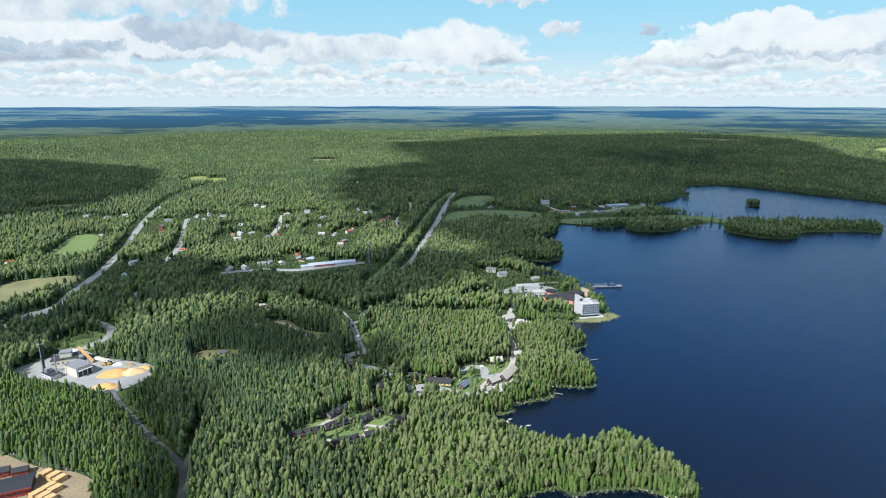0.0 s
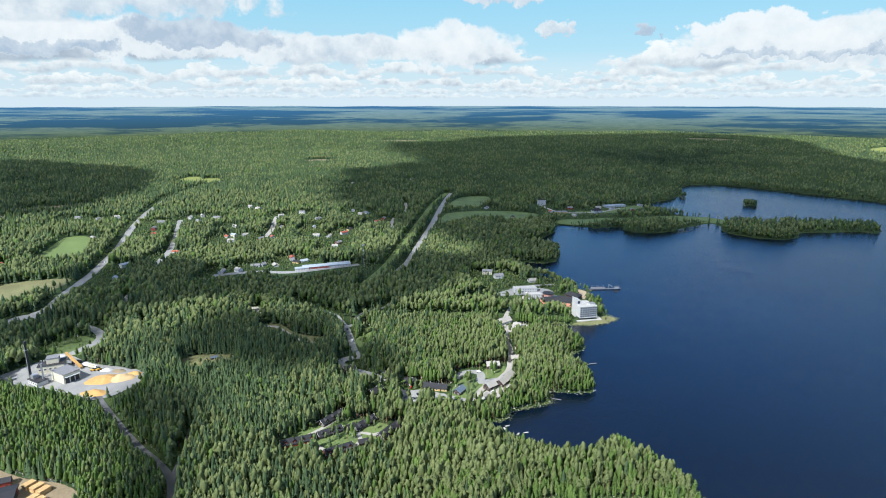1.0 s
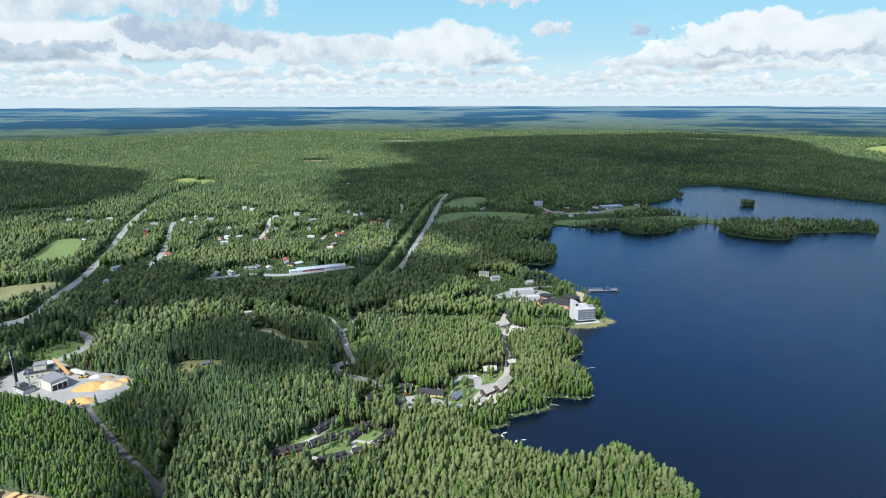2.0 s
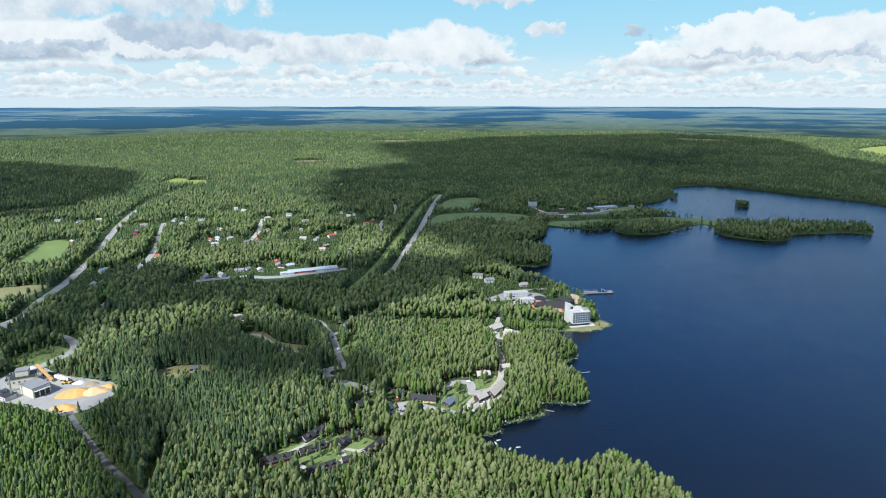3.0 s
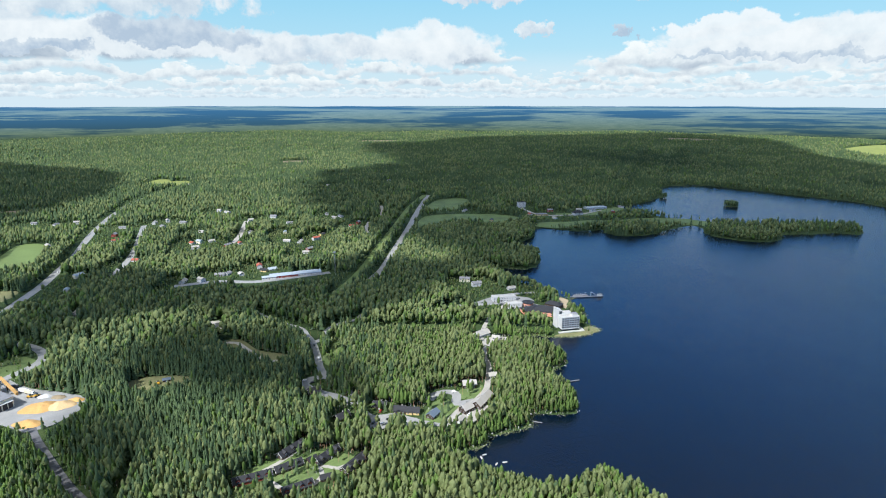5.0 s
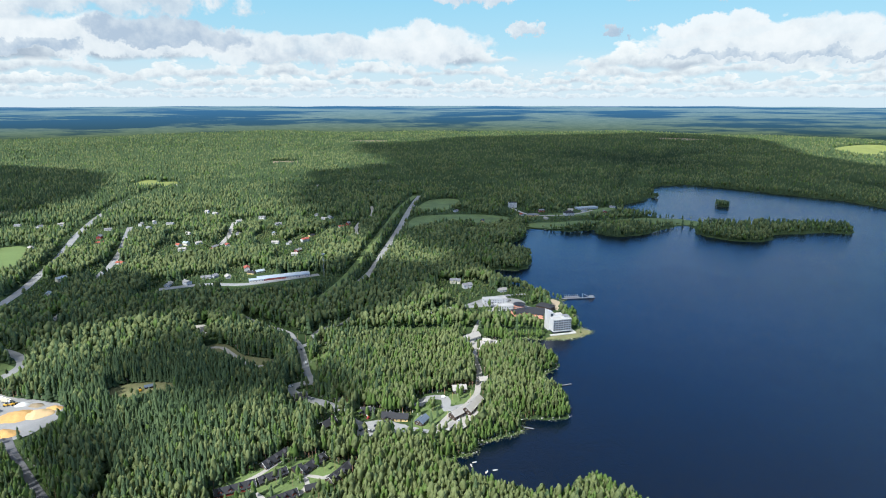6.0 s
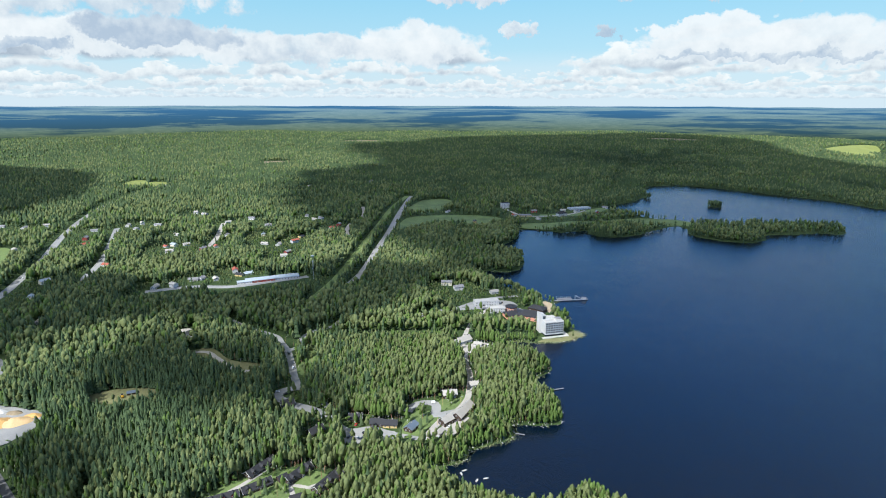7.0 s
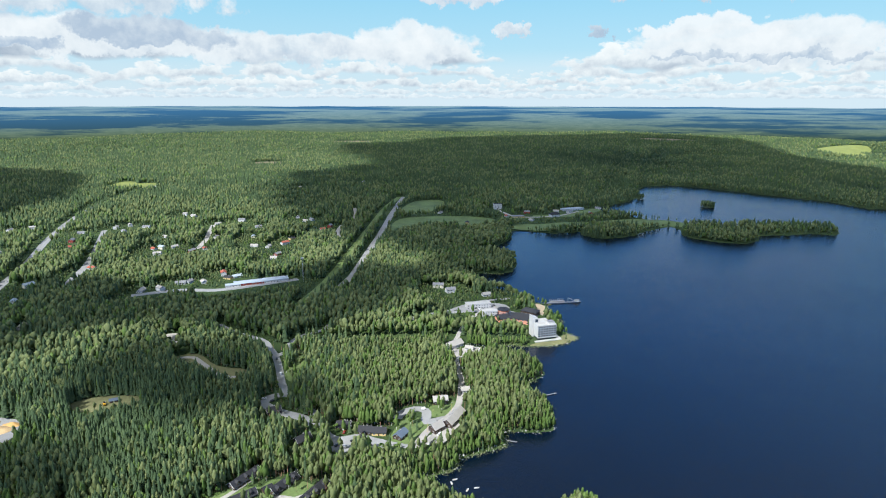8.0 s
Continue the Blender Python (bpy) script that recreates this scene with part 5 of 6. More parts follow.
def tier_shape(rng, layers, sides, low, wide, full, rise):
    """Unit-high crown of ragged sloping tiers of boughs, widest at the height full, with gaps between the tiers."""
    verts, faces = [], []
    for k in range(layers):
        t = k / (layers - 1) if layers > 1 else 0.2
        z = low + (0.90 - low) * t
        r = wide * (0.55 + 0.45 * t / full if t < full else math.cos(math.pi * 0.5 * (t - full) / (1.12 - full)) ** 0.8) * rng.uniform(0.85, 1.15)
        top, base = len(verts), len(verts) + 1
        ox, oy = rng.normal(0, wide * 0.16, 2)
        verts.append((ox * 0.5, oy * 0.5, min(1.0, z + (0.90 - low) / layers + rise)))
        turn = rng.random() * 6
        for s in range(sides):
            a = turn + 2 * math.pi * s / sides
            q = r * (1.2 if s % 2 else 0.66) * rng.uniform(0.75, 1.25)
            verts.append((ox + q * math.cos(a), oy + q * math.sin(a), z - 0.02 * (s % 2) + rng.normal(0, 0.015)))
        faces += [(top, base + s, base + (s + 1) % sides) for s in range(sides)]
    return np.array(verts), np.array(faces)


def both_shapes(a, b):
    return np.concatenate([a[0], b[0]]), np.concatenate([a[1], b[1] + len(a[0])])


def stem_shape(top, radius, sides=4):
    verts = [(radius * math.cos(a), radius * math.sin(a), -0.03) for a in np.linspace(0, 6.283, sides, endpoint=False)] + [(0, 0, top)]
    return np.array(verts), np.array([(i, (i + 1) % sides, sides) for i in range(sides)])


rng = np.random.default_rng(5)
SHAPES = {
    "spruce": [[spruce_shape(rng, 6, 6) for _ in range(8)], [spruce_shape(rng, 4, 6) for _ in range(6)], [spruce_shape(rng, 2, 6) for _ in range(6)], [spruce_shape(rng, 1, 6) for _ in range(5)]],
    "pine": [[both_shapes(crown_shape(rng, 0.46, 0.132, 3, 6, 0.36, 0.34), tuft_shape(rng, 0.58, 0.14, 3, 2, 0.034)) for _ in range(10)],
             [crown_shape(rng, 0.50, 0.165, 2, 6, 0.44, 0.28) for _ in range(8)], [crown_shape(rng, 0.3, 0.15, 1, 6, 0.4) for _ in range(6)], [crown_shape(rng, 0.2, 0.2, 1, 6, 0.4) for _ in range(5)]],
    "birch": [[both_shapes(crown_shape(rng, 0.24, 0.138, 3, 6, 0.34, 0.34), tuft_shape(rng, 0.36, 0.14, 3, 2, 0.034, 0.7)) for _ in range(10)],
              [crown_shape(rng, 0.30, 0.175, 2, 6, 0.44, 0.26) for _ in range(8)], [crown_shape(rng, 0.12, 0.17, 1, 6, 0.4) for _ in range(6)], [crown_shape(rng, 0.1, 0.22, 1, 6, 0.4) for _ in range(5)]],
}
LEAF = {"spruce": SPRUCE, "pine": PINE, "birch": BIRCH}
STEM = {"spruce": BARK, "pine": PINE_BARK, "birch": BIRCH_BARK}


def species_at(x, y, pick, d):
    """0 spruce, 1 pine, 2 birch, in stands that grade into one another, with more spruce far off in place of haze."""
    spruce = 0.40 + 0.30 * waver(x, y, 190, 1)
    birch = 0.16 + 0.22 * waver(x, y, 120, 2)
    young = 1 / (1 + np.exp((x + 235 + 0.6 * (y - 430)) / 12)) * (y < 560)
    # spruce gains on birch and pine with distance; its darker green imitates haze
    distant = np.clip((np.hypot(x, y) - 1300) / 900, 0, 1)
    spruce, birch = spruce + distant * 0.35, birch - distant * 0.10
    birch, spruce = birch + young * 0.60, spruce + young * 0.15
    dense = np.exp(-((x + 220) / 130) ** 2 - ((y - 600) / 95) ** 2)
    spruce, birch = spruce + dense * 0.45, birch - dense * 0.15
    sandy = np.clip((x + 90) / 60, 0, 1) * (y < 800)
    spruce, birch = spruce - sandy * 0.46, birch + sandy * 0.24
    fringe = np.clip(1 - d / 13, 0, 1) * (y < 1000)
    spruce, birch = spruce - fringe * 0.3, birch + fringe * 0.75
    spruce, birch = np.clip(spruce, 0.05, 0.95), np.clip(birch, 0.03, 0.8)
    return np.where(pick < birch, 2, np.where(pick < birch + spruce * (1 - birch), 0, 1))


def jittered(near, far, gap, half_angle):
    """Places about a gap apart in the part of the plan between two distances."""
    reach = far * math.sin(radians(half_angle)) if half_angle < 90 else far
    gx, gy = np.meshgrid(np.arange(-reach, reach, gap), np.arange(0 if half_angle < 90 else -far, far, gap * 0.9))
    gx = gx.astype(float)
    gx[1::2] += gap / 2
    x, y = gx.ravel(), gy.ravel()
    x, y = x + rng.uniform(-0.42, 0.42, x.shape) * gap, y + rng.uniform(-0.42, 0.42, x.shape) * gap
    r, a = np.hypot(x, y - 30), np.degrees(np.arctan2(np.abs(x), y + 60))
    keep = (r >= near) & (r < far) & (a < half_angle)
    return x[keep], y[keep]


def plant(name, label, kind, mat, level, x, y, z, height, girth, tone, shapes, tint=None):
    """All trees of one kind in a belt of forest, as one mesh."""
    verts, faces, tones, count = [], [], [], 0
    which = rng.integers(len(shapes), size=len(x))
    for s, (sv, sf) in enumerate(shapes):
        idx = np.flatnonzero(which == s)
        if not len(idx):
            continue
        a = rng.random(len(idx)) * 6.283
        c, si = np.cos(a)[:, None], np.sin(a)[:, None]
        h, g = height[idx][:, None], (height[idx] * girth[idx])[:, None]
        vx = (sv[:, 0] * c - sv[:, 1] * si) * g + x[idx][:, None]
        vy = (sv[:, 0] * si + sv[:, 1] * c) * g + y[idx][:, None]
        vz = sv[:, 2] * h + z[idx][:, None]
        verts.append(np.stack([vx, vy, vz], -1).reshape(-1, 3))
        faces.append((sf[None] + (count + np.arange(len(idx)) * len(sv))[:, None, None]).reshape(-1, 3))
        tones.append(np.repeat(tone[idx], len(sv)))
        count += len(idx) * len(sv)
    ob = mesh_object(name, np.concatenate(verts), np.concatenate(faces), mat, smooth=True)
    ob.data.attributes.new("tone", "FLOAT", "POINT").data.foreach_set("value", np.concatenate(tones).astype(np.float32))
    return tagged(ob, label, "forest", kind="stuff")


def build_forest():
    belts = ((200, 730, 3.35, 46, 0), (730, 1400, 5.3, 43, 1), (1400, 2300, 8.6, 42, 2), (2300, 3300, 10.5, 42, 3), (3300, 4880, 15.5, 42, 3), (0, 330, 10, 180, 3), (330, 1500, 23, 180, 3), (1500, 4700, 80, 180, 3))
    names = {"spruce": "spruce_forest", "pine": "pine_forest", "birch": "birch_forest"}
    looks = {"spruce": "dense dark green spruce forest", "pine": "olive green pine forest with bare reddish stems", "birch": "bright green birch trees among conifers"}
    single = []
    for near, far, gap, half, level in belts:
        x, y = jittered(near, far, gap, half)
        if half == 180:
            out = (np.degrees(np.arctan2(np.abs(x), y + 60)) > 45) | (np.hypot(x, y - 30) < 200)
            x, y = x[out], y[out]
        d = shore_distance(x, y)
        keep = open_ground(x, y, d)
        x, y, d = x[keep], y[keep], d[keep]
        z = land_height(x, y, d)
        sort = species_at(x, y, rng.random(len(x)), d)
        grow = 1.0 + 0.16 * waver(x, y, 70, 3) + rng.normal(0, 0.15, len(x))
        young = (x < -235 - 0.6 * (y - 430)) & (y < 560)
        grow = np.clip(np.where(young, grow * 0.80, grow), 0.45, 1.5) * np.clip(0.6 + d / 40, 0.6, 1)
        if level < 3:
            # young trees in the gardens south of the houses
            low = np.ones(len(x))
            for hx, hy, hr in HOUSE_SPOTS:
                if hy > 850:
                    low = np.where((np.abs(x - hx) < 26) & (y < hy + 8) & (y > hy - 75), 0.42, low)
            grow = grow * low
        wide = {0: 0.92, 1: 1.0, 2: 1.05, 3: 1.15}[level] * rng.uniform(0.72, 1.35, len(x)) * (1.0 if gap < 20 else 1.3)
        tone = np.clip(rng.normal(0.5, 0.13 if level < 2 else 0.09, len(x)), 0, 1)
        if level == 0:
            # the trees along the near edge of the south point stand singly
            edge = (x > -20) & (x < 180) & (y > 372) & (y < 462)
            pick = np.flatnonzero(edge)[np.argsort(y[edge])][:290]
            single = [(x[i], y[i], z[i], sort[i], grow[i], wide[i]) for i in pick]
            rest = np.ones(len(x), bool)
            rest[pick] = False
            x, y, z, sort, grow, wide, tone = (q[rest] for q in (x, y, z, sort, grow, wide, tone))
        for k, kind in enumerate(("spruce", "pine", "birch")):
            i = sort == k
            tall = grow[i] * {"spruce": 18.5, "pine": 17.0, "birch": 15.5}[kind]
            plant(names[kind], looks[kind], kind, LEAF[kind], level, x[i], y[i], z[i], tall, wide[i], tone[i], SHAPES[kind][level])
            if level == 0:
                plant(names[kind].replace("forest", "stems"), "bare stems of the " + kind + " forest", kind, STEM[kind], level, x[i], y[i], z[i], tall,
                      np.ones(i.sum()), tone[i], [stem_shape(0.9, 0.012, 3)])
    return single


def tree_models():
    """One tree of each kind and habit: tapered trunk with limbs, and a crown of many blades."""
    made = {}
    for kind, label in (("spruce", "dark green spruce on the lakeshore"), ("pine", "olive green pine with a bare reddish trunk"), ("birch", "bright green birch with a white trunk")):
        for v in range(5):
            if kind == "spruce":
                shape = spruce_shape(rng, 12, 12)
            elif kind == "pine":
                shape = both_shapes(tier_shape(rng, 11, 10, 0.36, 0.125, 0.45, 0.04), tuft_shape(rng, 0.38, 0.13, 14, 8, 0.026))
            else:
                shape = both_shapes(tier_shape(rng, 13, 10, 0.10, 0.145, 0.38, 0.04), tuft_shape(rng, 0.14, 0.145, 14, 8, 0.026, 0.7))
            root = new(kind + "_tree")
            tagged(root, label, "tree", "trees along the south shore")
            tv, tf = stem_shape(0.93, 0.014, 7)
            solids = [(list(map(tuple, tv)), [tuple(f) for f in tf])]
            for k in range(6):
                a, h = rng.random() * 6.283, rng.uniform(0.4, 0.8)
                q, up = 0.11 * (1.1 - h) * 2, 0.06 if kind != "spruce" else -0.02
                solids.append(([(0.004, 0.004, h), (-0.004, 0.004, h), (0, -0.006, h + 0.006), (q * math.cos(a), q * math.sin(a), h + up)], [(0, 1, 3), (1, 2, 3), (2, 0, 3)]))
            part("trunk", joined(*solids), STEM[kind], root)
            crown = mesh_object("crown", shape[0], shape[1], LEAF[kind], root)
            crown.data.attributes.new("tone", "FLOAT", "POINT").data.foreach_set("value", np.full(len(shape[0]), 0.25 + 0.12 * v, np.float32))
            made[kind, v] = root
    return made


def build_single_trees(places):
    models, used = tree_models(), set()
    for i, (x, y, z, sort, grow, wide) in enumerate(places):
        kind = ("spruce", "pine", "birch")[sort]
        v = i * 7 % 5
        tall = grow * {"spruce": 18.5, "pine": 17.0, "birch": 15.5}[kind]
        m = pose(x, y, z, 0, 0, i * 77 % 360)
        tree = models[kind, v] if (kind, v) not in used else copy_thing(models[kind, v], m)
        used.add((kind, v))
        tree.matrix_basis = m @ Matrix.Diagonal((tall * wide, tall * wide, tall, 1))
    for key, root in models.items():
        if key not in used:
            for o in (*root.children_recursive, root):
                bpy.data.objects.remove(o)


def scatter(name, label, mat, shapes, x, y, tall, girth, sink=0.0):
    z = land_height(x, y) - sink
    return plant(name, label, "", mat, 0, x, y, z, tall, girth, np.clip(rng.normal(0.55, 0.2, len(x)), 0, 1), shapes)


def build_islet_trees():
    """Full-grown conifers on the two islets."""
    for cx, cy, r in ISLETS:
        x, y = jittered(cy * 0.5, cy * 2, 5.0, 40)
        i = np.hypot(x - cx, y - cy) < r - 2
        x, y = x[i], y[i]
        scatter("islet_wood", "dense dark trees covering the islet", SPRUCE, SHAPES["birch"][1] + SHAPES["spruce"][1], x, y, rng.uniform(12, 17, len(x)), np.full(len(x), 1.1))


def build_undergrowth():
    """Brush along roads and clearings, lone trees on the lawns, reeds and stones at the water's edge."""
    x, y = jittered(250, 900, 4.0, 44)
    d = shore_distance(x, y)
    ok = d > 0.8
    for _, line, half, _, _ in ROADS:
        ok &= line_distance(smooth_line(line, 15), x, y) > half + 1.5
    lawn = np.zeros(len(x), bool)
    for name, outline, mat, _ in PATCHES:
        hit = inside(smooth_line(outline, 10, True), x, y)
        if mat is GRASS:
            lawn |= hit
        else:
            ok &= ~hit
    for hx, hy, hr in HOUSE_SPOTS:
        ok &= np.hypot(x - hx, y - hy) > hr - 2.0
    bare = ~open_ground(x, y, d)
    shore = (d < 9)
    chance = np.where(lawn, 0.22, np.where(shore, 0.75, 0.50)) * (0.8 + 0.6 * waver(x, y, 30, 4))
    keep = ok & (bare | shore) & (rng.random(len(x)) < chance)
    x, y, d = x[keep], y[keep], d[keep]
    tall = np.clip(rng.gamma(3.0, 1.0, len(x)), 1.0, 7.0)
    scatter("brushwood", "low bright green bushes and saplings along clearings", BIRCH, [tuft_shape(rng, 0.02, 0.30, 6, 5, 0.15, 0.6) for _ in range(5)], x, y, tall, rng.uniform(0.9, 1.5, len(x)))
    # lone pines and birches round the houses
    x, y = jittered(400, 900, 7.0, 40)
    d = shore_distance(x, y)
    ok = (d > 5) & ~open_ground(x, y, d)
    for _, line, half, _, _ in ROADS:
        ok &= line_distance(smooth_line(line, 15), x, y) > half + 2.5
    for hx, hy, hr in HOUSE_SPOTS:
        ok &= np.hypot(x - hx, y - hy) > hr
    for name, outline, mat, _ in PATCHES:
        if mat is not GRASS:
            ok &= ~inside(smooth_line(outline, 10, True), x, y)
    ok &= rng.random(len(x)) < np.where((x > -150) & (y < 640), 0.62, 0.30)
    x, y = x[ok], y[ok]
    sort = rng.random(len(x))
    for kind, lo, hi in (("pine", 0, 0.55), ("birch", 0.55, 0.85), ("spruce", 0.85, 1.1)):
        i = (sort >= lo) & (sort < hi)
        tall = rng.uniform(9, 16, i.sum())
        scatter("garden_" + kind + "_growth", "scattered " + kind + " trees between houses and roads", LEAF[kind], SHAPES[kind][0], x[i], y[i], tall, np.ones(i.sum()))
        scatter("garden_" + kind + "_stems", "bare stems between houses and roads", STEM[kind], [stem_shape(0.9, 0.013)], x[i], y[i], tall, np.ones(i.sum()))
    # water's edge
    line = smooth_line(SOUTH_POINT + COVE + HOTEL_BAY, 1.3)
    at = line + rng.normal(0, 1.6, line.shape)
    at = at[rng.random(len(at)) < 0.55 + 0.5 * waver(at[:, 0], at[:, 1], 40, 2)]
    at = at[np.abs(shore_distance(at[:, 0], at[:, 1])) < 4]
    ball = bmesh.new()
    bmesh.ops.create_icosphere(ball, subdivisions=1, radius=1)
    stones = []
    for _ in range(4):
        v = np.array([q.co for q in ball.verts]) * rng.uniform(0.7, 1.2, (len(ball.verts), 1)) * (1, 0.8, 0.55)
        stones.append((v, np.array([[q.index for q in f.verts] for f in ball.faces])))
    ball.free()
    scatter("shore_stones", "grey boulders along the water's edge", CONCRETE, stones, at[:, 0], at[:, 1], rng.gamma(2.0, 0.20, len(at)) + 0.15, np.ones(len(at)))
    line = smooth_line(SOUTH_POINT + COVE + HOTEL_BAY + NORTH_COAST[:8], 0.8)
    at = line + rng.normal(0, 2.2, line.shape)
    at = at[waver(at[:, 0], at[:, 1], 45, 6) > -0.25]
    at = at[(np.abs(shore_distance(at[:, 0], at[:, 1]) + 0.5) < 3.5)]
    blades = []
    for _ in range(4):
        v, f = [], []
        for _ in range(9):
            px, py, a = rng.normal(0, 0.5), rng.normal(0, 0.5), rng.random() * 6.283
            k = len(v)
            v += [(px - 0.12 * math.cos(a), py - 0.12 * math.sin(a), 0), (px + 0.12 * math.cos(a), py + 0.12 * math.sin(a), 0), (px + rng.normal(0, 0.2), py + rng.normal(0, 0.2), rng.uniform(0.7, 1.1))]
            f.append((k, k + 1, k + 2))
        blades.append((np.array(v), np.array(f)))
    scatter("reeds", "pale green reeds along the shore", REED, blades, at[:, 0], at[:, 1], rng.uniform(0.9, 1.8, len(at)), rng.uniform(0.8, 1.4, len(at)), -0.05)


build_single_trees(build_forest())
build_undergrowth()
build_islet_trees()

# ---------------------------------------------------------------- sawmill
def build_sawmill():
    hall = thing("sawmill_hall", "black-roofed sawmill hall with red walls", "sawmill", -338, 375, 24)
    part("wall", box(-22, -9, -0.5, 22, 9, 6), REDWOOD, hall)
    v, f = prism([(-10, 6.004), (10, 6.004), (10, 6.4), (0, 8.2), (-10, 6.4)], -23, 23)
    part("roof", (v, f), BLACKROOF, hall)
    part("eave", box(-23.2, -10.2, 5.3, 23.2, -9.9, 6.5), REDWOOD, hall)
    part("doorway", box(21.9, -5, 0, 22.1, 4, 5), SOOT, hall)
    for k in range(6):
        window(hall, -18 + k * 6.5, -9, 3.2, 0, 2.2, 1.4)
    for x, y, L, W, h in ((-352, 398, 12, 8, 5), (-338, 400, 10, 7, 4.5)):
        house("sawmill_shed", "red sawmill shed with a black roof", x, y, 24, L, W, h, 1.8, REDWOOD, BLACKROOF, 2, False, category="shed")
    spots = [(-318, 398), (-310, 395), (-303, 391.5), (-305, 382), (-299, 379.5), (-309, 374), (-302, 371), (-296, 368)]
    for k, (x, y) in enumerate(spots):
        stack = thing("lumber_stack", "stack of fresh yellow sawn lumber packs", "lumber stack", x, y, 66 if k < 3 else 62, "lumber stacks in the sawmill yard")
        for layer in range(3):
            for side in (-1, 0, 1):
                part("plank_pack", box(-4.2 + 0.2 * (layer % 2), side * 1.75 - 0.8, layer * 1.25 + 0.15, 4.2, side * 1.75 + 0.8, layer * 1.25 + 1.25), LUMBER, stack, bevel=0.04)
        for k2 in (-3, 0, 3):
            part("bearer", box(k2 - 0.1, -2.6, 0, k2 + 0.1, 2.6, 0.146), DARKWOOD, stack)
    fence = thing("yard_fence", "pale mesh fence along the sawmill yard", "fence", -330, 413, -20)
    for k in range(12):
        part("post", box(-36 + k * 6, -0.08, -0.2, -35.84 + k * 6, 0.08, 2.2), STEEL, fence)
    for z in (0.3, 1.2, 2.1):
        part("rail", box(-36, -0.04, z, 30, 0.04, z + 0.08), STEEL, fence)


# ---------------------------------------------------------------- vehicles
def car(label, x, y, turn, mat, van=False, group="parked cars"):
    root = thing("van" if van else "car", label, "van" if van else "car", x, y, turn, group, 0.42)
    h = 2.1 if van else 1.45
    body = [(-2.2, 0.30), (2.2, 0.30), (2.25, 0.75), (1.9, 0.92), (1.0, 0.98), (-2.15, 0.98)]
    part("body", ([(x_, y_, z) for x_, y_, z in [(a, s * 0.88, b) for s in (-1, 1) for a, b in body]], prism([(0, 0)] * 6, 0, 1)[1]), mat, root)
    cabin = [(-2.05, 0.985), (1.05 if not van else 1.5, 0.985), (0.35 if not van else 1.0, h), (-1.6 if not van else -2.0, h)]
    part("cabin", ([(a, s * 0.78, b) for s in (-1, 1) for a, b in cabin], prism([(0, 0)] * 4, 0, 1)[1]), GLASS if not van else mat, root)
    part("roof", box(-1.6 if not van else -2.0, -0.76, h + 0.004, 0.35 if not van else 1.0, 0.76, h + 0.06), mat, root)
    for wx in (-1.4, 1.4):
        for wy in (-0.85, 0.85):
            shared_part("wheel", "wheel", lambda: ([(a, b - 0.1, c) for a, c, b in tube(0.33, 0.33, 0, 0.2, 14)[0]], tube(0.33, 0.33, 0, 0.2, 14)[1]), TYRE, root, pose(wx, wy, 0.33))


def truck(label, x, y, turn, cab_mat, box_mat):
    root = thing("truck", label, "truck", x, y, turn, "", 0.3)
    part("chassis", box(-5, -0.9, 0.6, 5, 0.9, 1.0), SOOT, root)
    part("cab", box(3.0, -1.2, 1.004, 5.2, 1.2, 3.3), cab_mat, root, bevel=0.12)
    part("windscreen", box(5.16, -1.0, 2.0, 5.24, 1.0, 3.0), GLASS, root)
    part("cargo_box", box(-5, -1.25, 1.004, 2.7, 1.25, 3.9), box_mat, root)
    for wx in (-3.8, -2.6, 3.8):
        for wy in (-1.0, 1.0):
            shared_part("truck_wheel", "wheel", lambda: ([(a, b - 0.15, c) for a, c, b in tube(0.5, 0.5, 0, 0.3, 14)[0]], tube(0.5, 0.5, 0, 0.3, 14)[1]), TYRE, root, pose(wx, wy, 0.5))


build_sawmill()
for label, x, y, turn, mat, van in (
        ("red car parked before a dark house", -41, 551, 70, CAR_RED, False), ("dark car on the parking lot", -33, 537, 20, CAR_DARK, False), ("white car on the parking lot", -38, 529, 10, CAR_WHITE, False),
        ("dark car at the parking edge", -46, 531, 60, CAR_DARK, False), ("white van on the parking loop", 29, 584, 10, CAR_WHITE, True), ("white car on the parking loop", -122, 616, 15, CAR_WHITE, False),
        ("dark car on the parking loop", -113, 611, 40, CAR_DARK, False), ("red car beside a black-roofed house", -104, 582, 50, CAR_RED, False), ("white van driving down the road", -115.5, 668, 106, CAR_WHITE, True),
        ("dark car at the road junction", -127, 706, 106, CAR_DARK, False), ("white car by the landing", 100, 714, 30, CAR_WHITE, False), ("blue car by the landing", 95, 704, 80, CAR_BLUE, False),
        ("white car before the barns", 40, 541, 50, CAR_WHITE, False), ("white car by the spa", 118, 845, 10, CAR_WHITE, False), ("dark car by the spa", 124, 846, 10, CAR_DARK, False),
        ("red car by the spa", 131, 859, 10, CAR_RED, False), ("white car on the hotel car park", 137, 861, 100, CAR_WHITE, False), ("dark car on the hotel car park", 141, 861, 100, CAR_DARK, False),
        ("white car on the highway", -603, 1030, 108, CAR_WHITE, False), ("white car on the main road", 4, 1620, 80, CAR_WHITE, False), ("dark car at the roundabout", -540, 770, 80, CAR_DARK, False)):
    car(label, x, y, turn, mat, van)
truck("white lorry parked in the plant yard", -392, 604, -15, CAR_WHITE, CAR_WHITE)
truck("white lorry beside another in the plant yard", -384, 600, -15, CAR_WHITE, CREAM)
truck("dark lorry in the plant yard", -408, 612, 20, CAR_DARK, CAR_DARK)


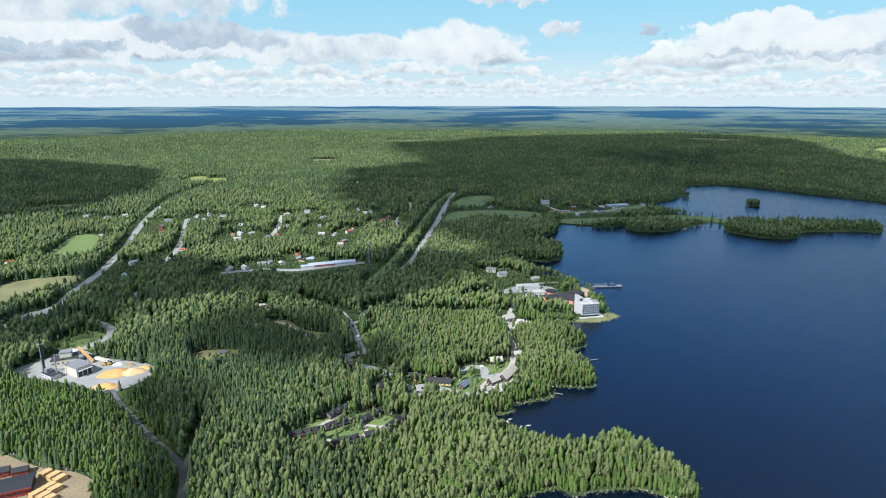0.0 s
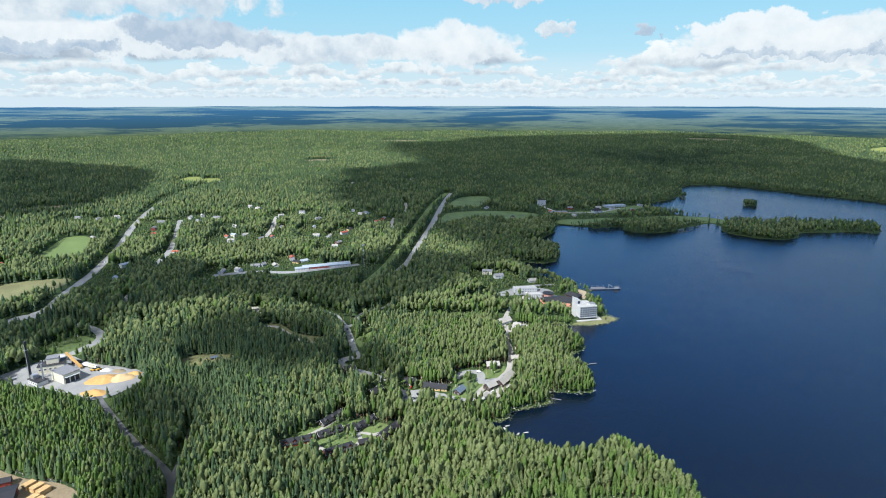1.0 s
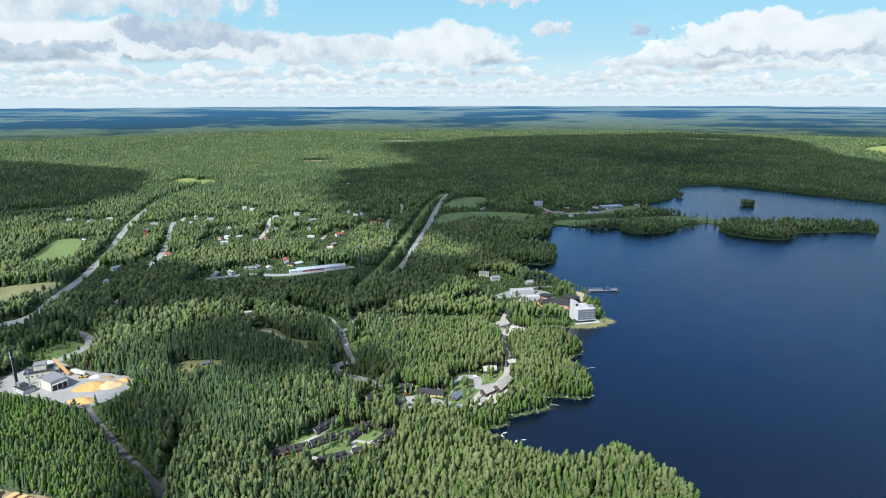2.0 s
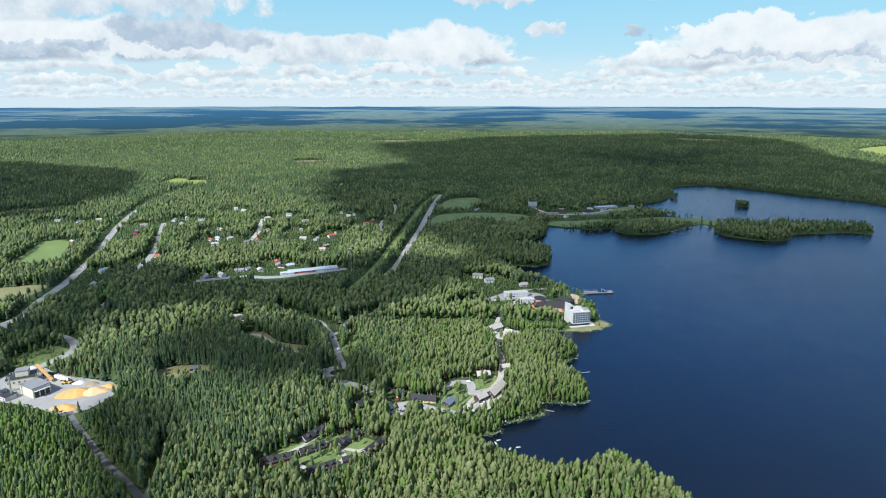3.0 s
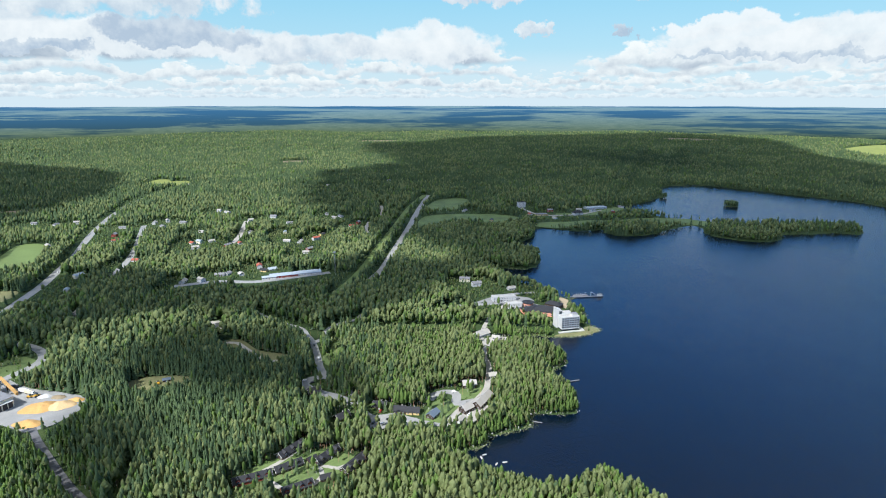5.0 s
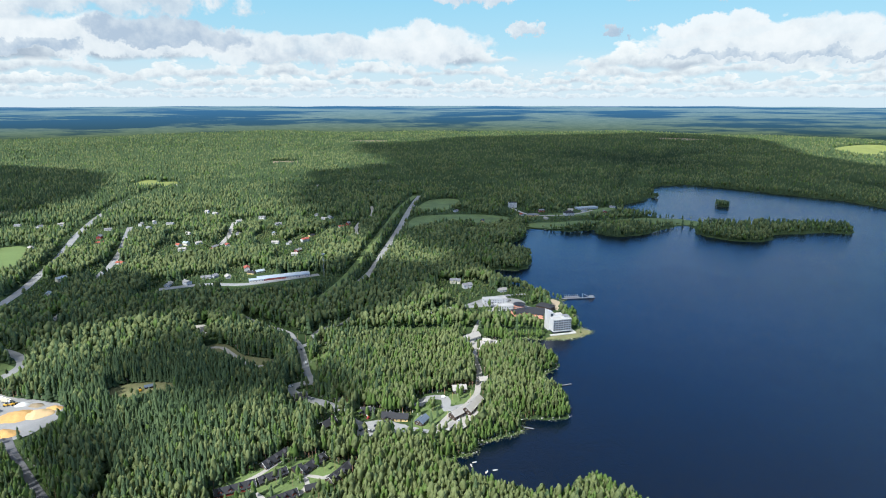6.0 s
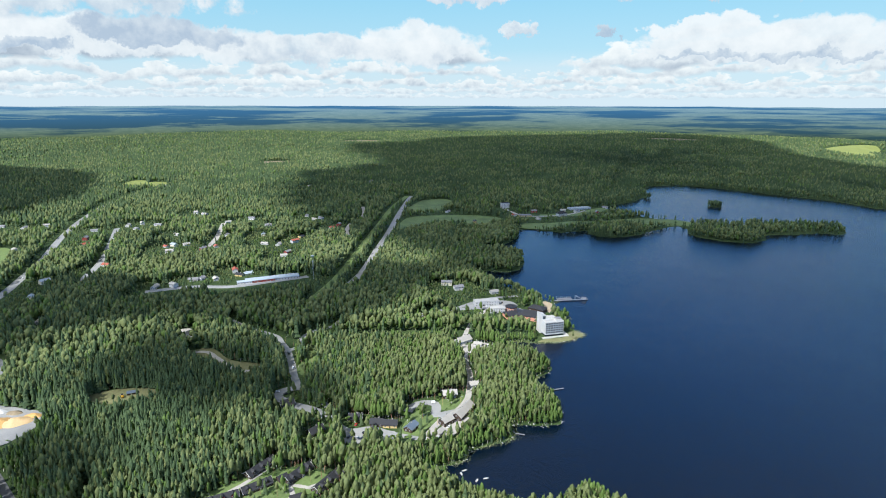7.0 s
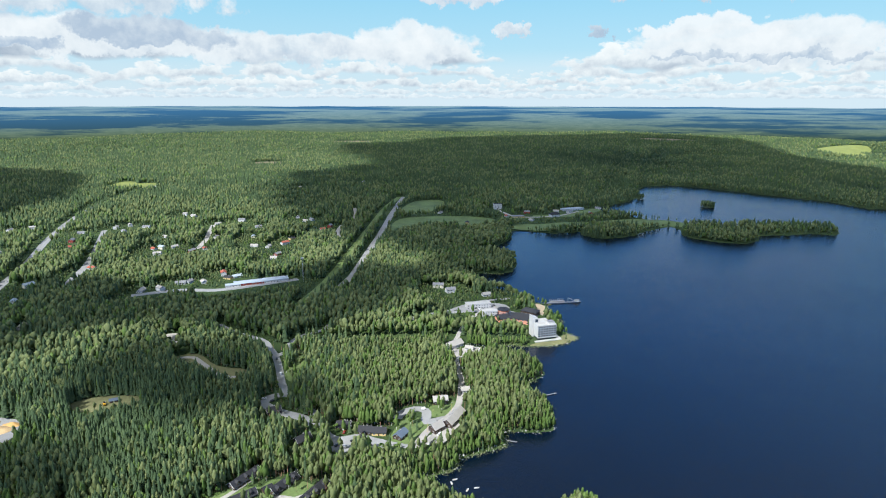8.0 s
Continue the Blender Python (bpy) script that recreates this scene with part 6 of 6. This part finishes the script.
def digger(x, y, turn):
    root = thing("wheel_loader", "yellow wheel loader in the plant yard", "wheel loader", x, y, turn, "", 0.2)
    part("body", box(-3, -1.1, 0.8, 0.6, 1.1, 2.2), DIGGER, root, bevel=0.15)
    part("cab", box(-0.8, -0.8, 2.204, 0.6, 0.8, 3.5), GLASS, root)
    part("arm", ([(0.6, -0.5, 1.2), (0.6, 0.5, 1.2), (3.0, 0.5, 0.6), (3.0, -0.5, 0.6), (0.6, -0.5, 1.8), (0.6, 0.5, 1.8), (3.0, 0.5, 1.1), (3.0, -0.5, 1.1)], box(0, 0, 0, 1, 1, 1)[1]), DIGGER, root)
    part("bucket", prism([(-1.5, 0.2), (1.5, 0.2), (1.5, 1.4), (-1.5, 1.4)], 3.0, 4.1), STEEL, root)
    for wx in (-2.2, 0.9):
        for wy in (-1.1, 1.1):
            shared_part("big_wheel", "wheel", lambda: ([(a, b - 0.2, c) for a, c, b in tube(0.75, 0.75, 0, 0.4, 14)[0]], tube(0.75, 0.75, 0, 0.4, 14)[1]), TYRE, root, pose(wx, wy, 0.75))


digger(-379, 593, 10)
digger(-374, 595, 60)
digger(*digger_spot, 120)


# ---------------------------------------------------------------- boats and jetties
def rowing_boat(x, y, turn):
    root = new("rowing_boat")
    root.matrix_basis = pose(x, y, 0.0, 0, 0, turn)
    tagged(root, "small white rowing boat moored in the cove", "boat", "boats in the cove")
    ring = [(-2.1, 0.55), (-0.8, 0.8), (0.8, 0.75), (1.8, 0.4), (2.4, 0.0), (1.8, -0.4), (0.8, -0.75), (-0.8, -0.8), (-2.1, -0.55)]
    k = len(ring)
    v = [(a * 0.85, b2 * 0.6, -0.15) for a, b2 in ring] + [(a, b2, 0.5) for a, b2 in ring] + [(a * 0.93, b2 * 0.88, 0.5) for a, b2 in ring] + [(a * 0.82, b2 * 0.55, 0.05) for a, b2 in ring]
    f = [tuple(range(k))[::-1], tuple(range(3 * k, 4 * k))]
    for r in range(3):
        f += [(r * k + i, r * k + (i + 1) % k, (r + 1) * k + (i + 1) % k, (r + 1) * k + i) for i in range(k)]
    part("hull", (v, f), WHITE, root)
    for s in (-1.0, 0.5):
        part("thwart", box(s - 0.14, -0.62, 0.28, s + 0.14, 0.62, 0.34), LUMBER, root)


def jetty(x, y, turn, length):
    root = new("jetty")
    root.matrix_basis = pose(x, y, 0.0, 0, 0, turn)
    tagged(root, "narrow grey wooden jetty on the lakeshore", "jetty", "small jetties")
    for k in range(int(length / 0.5)):
        shared_part("jetty_plank", "plank", lambda: box(-0.23, -0.8, 0.45, 0.23, 0.8, 0.52), GREYROOF, root, pose(k * 0.5, 0, 0))
    for s in (-0.6, 0.6):
        part("beam", box(-0.2, s - 0.08, 0.25, length - 0.2, s + 0.08, 0.446), DARKWOOD, root)
        for k in range(0, int(length), 3):
            part("pile", tube(0.09, 0.09, -2.0, 0.25, 6, k + 0.5, s), DARKWOOD, root)


for x, y, turn in ((47, 481, 20), (44, 477, 100), (55, 468, 60), (62, 470, 10)):
    rowing_boat(x, y, turn)
jetty(145, 604, 15, 16)
jetty(96, 530, -20, 9)
jetty(210, 752, -10, 12)
jetty(300, 1345, -80, 14)


def lamp_pole(x, y, h=9.0):
    root = thing("street_lamp", "slim pale street lamp beside the street", "street lamp", x, y, 30, "street lamps")
    part("pole", tube(0.11, 0.07, -0.3, h, 8), LUMBER, root)
    part("arm", box(0, -0.05, h - 0.1, 1.5, 0.05, h), STEEL, root)
    part("lamp_head", box(1.1, -0.14, h - 0.22, 1.9, 0.14, h - 0.104), WHITE, root)


for x, y in ((37, 579), (54, 578), (70, 650), (30, 545), (-115, 640), (-136, 735), (62, 600), (-56, 552), (140, 848)):
    lamp_pole(x, y)
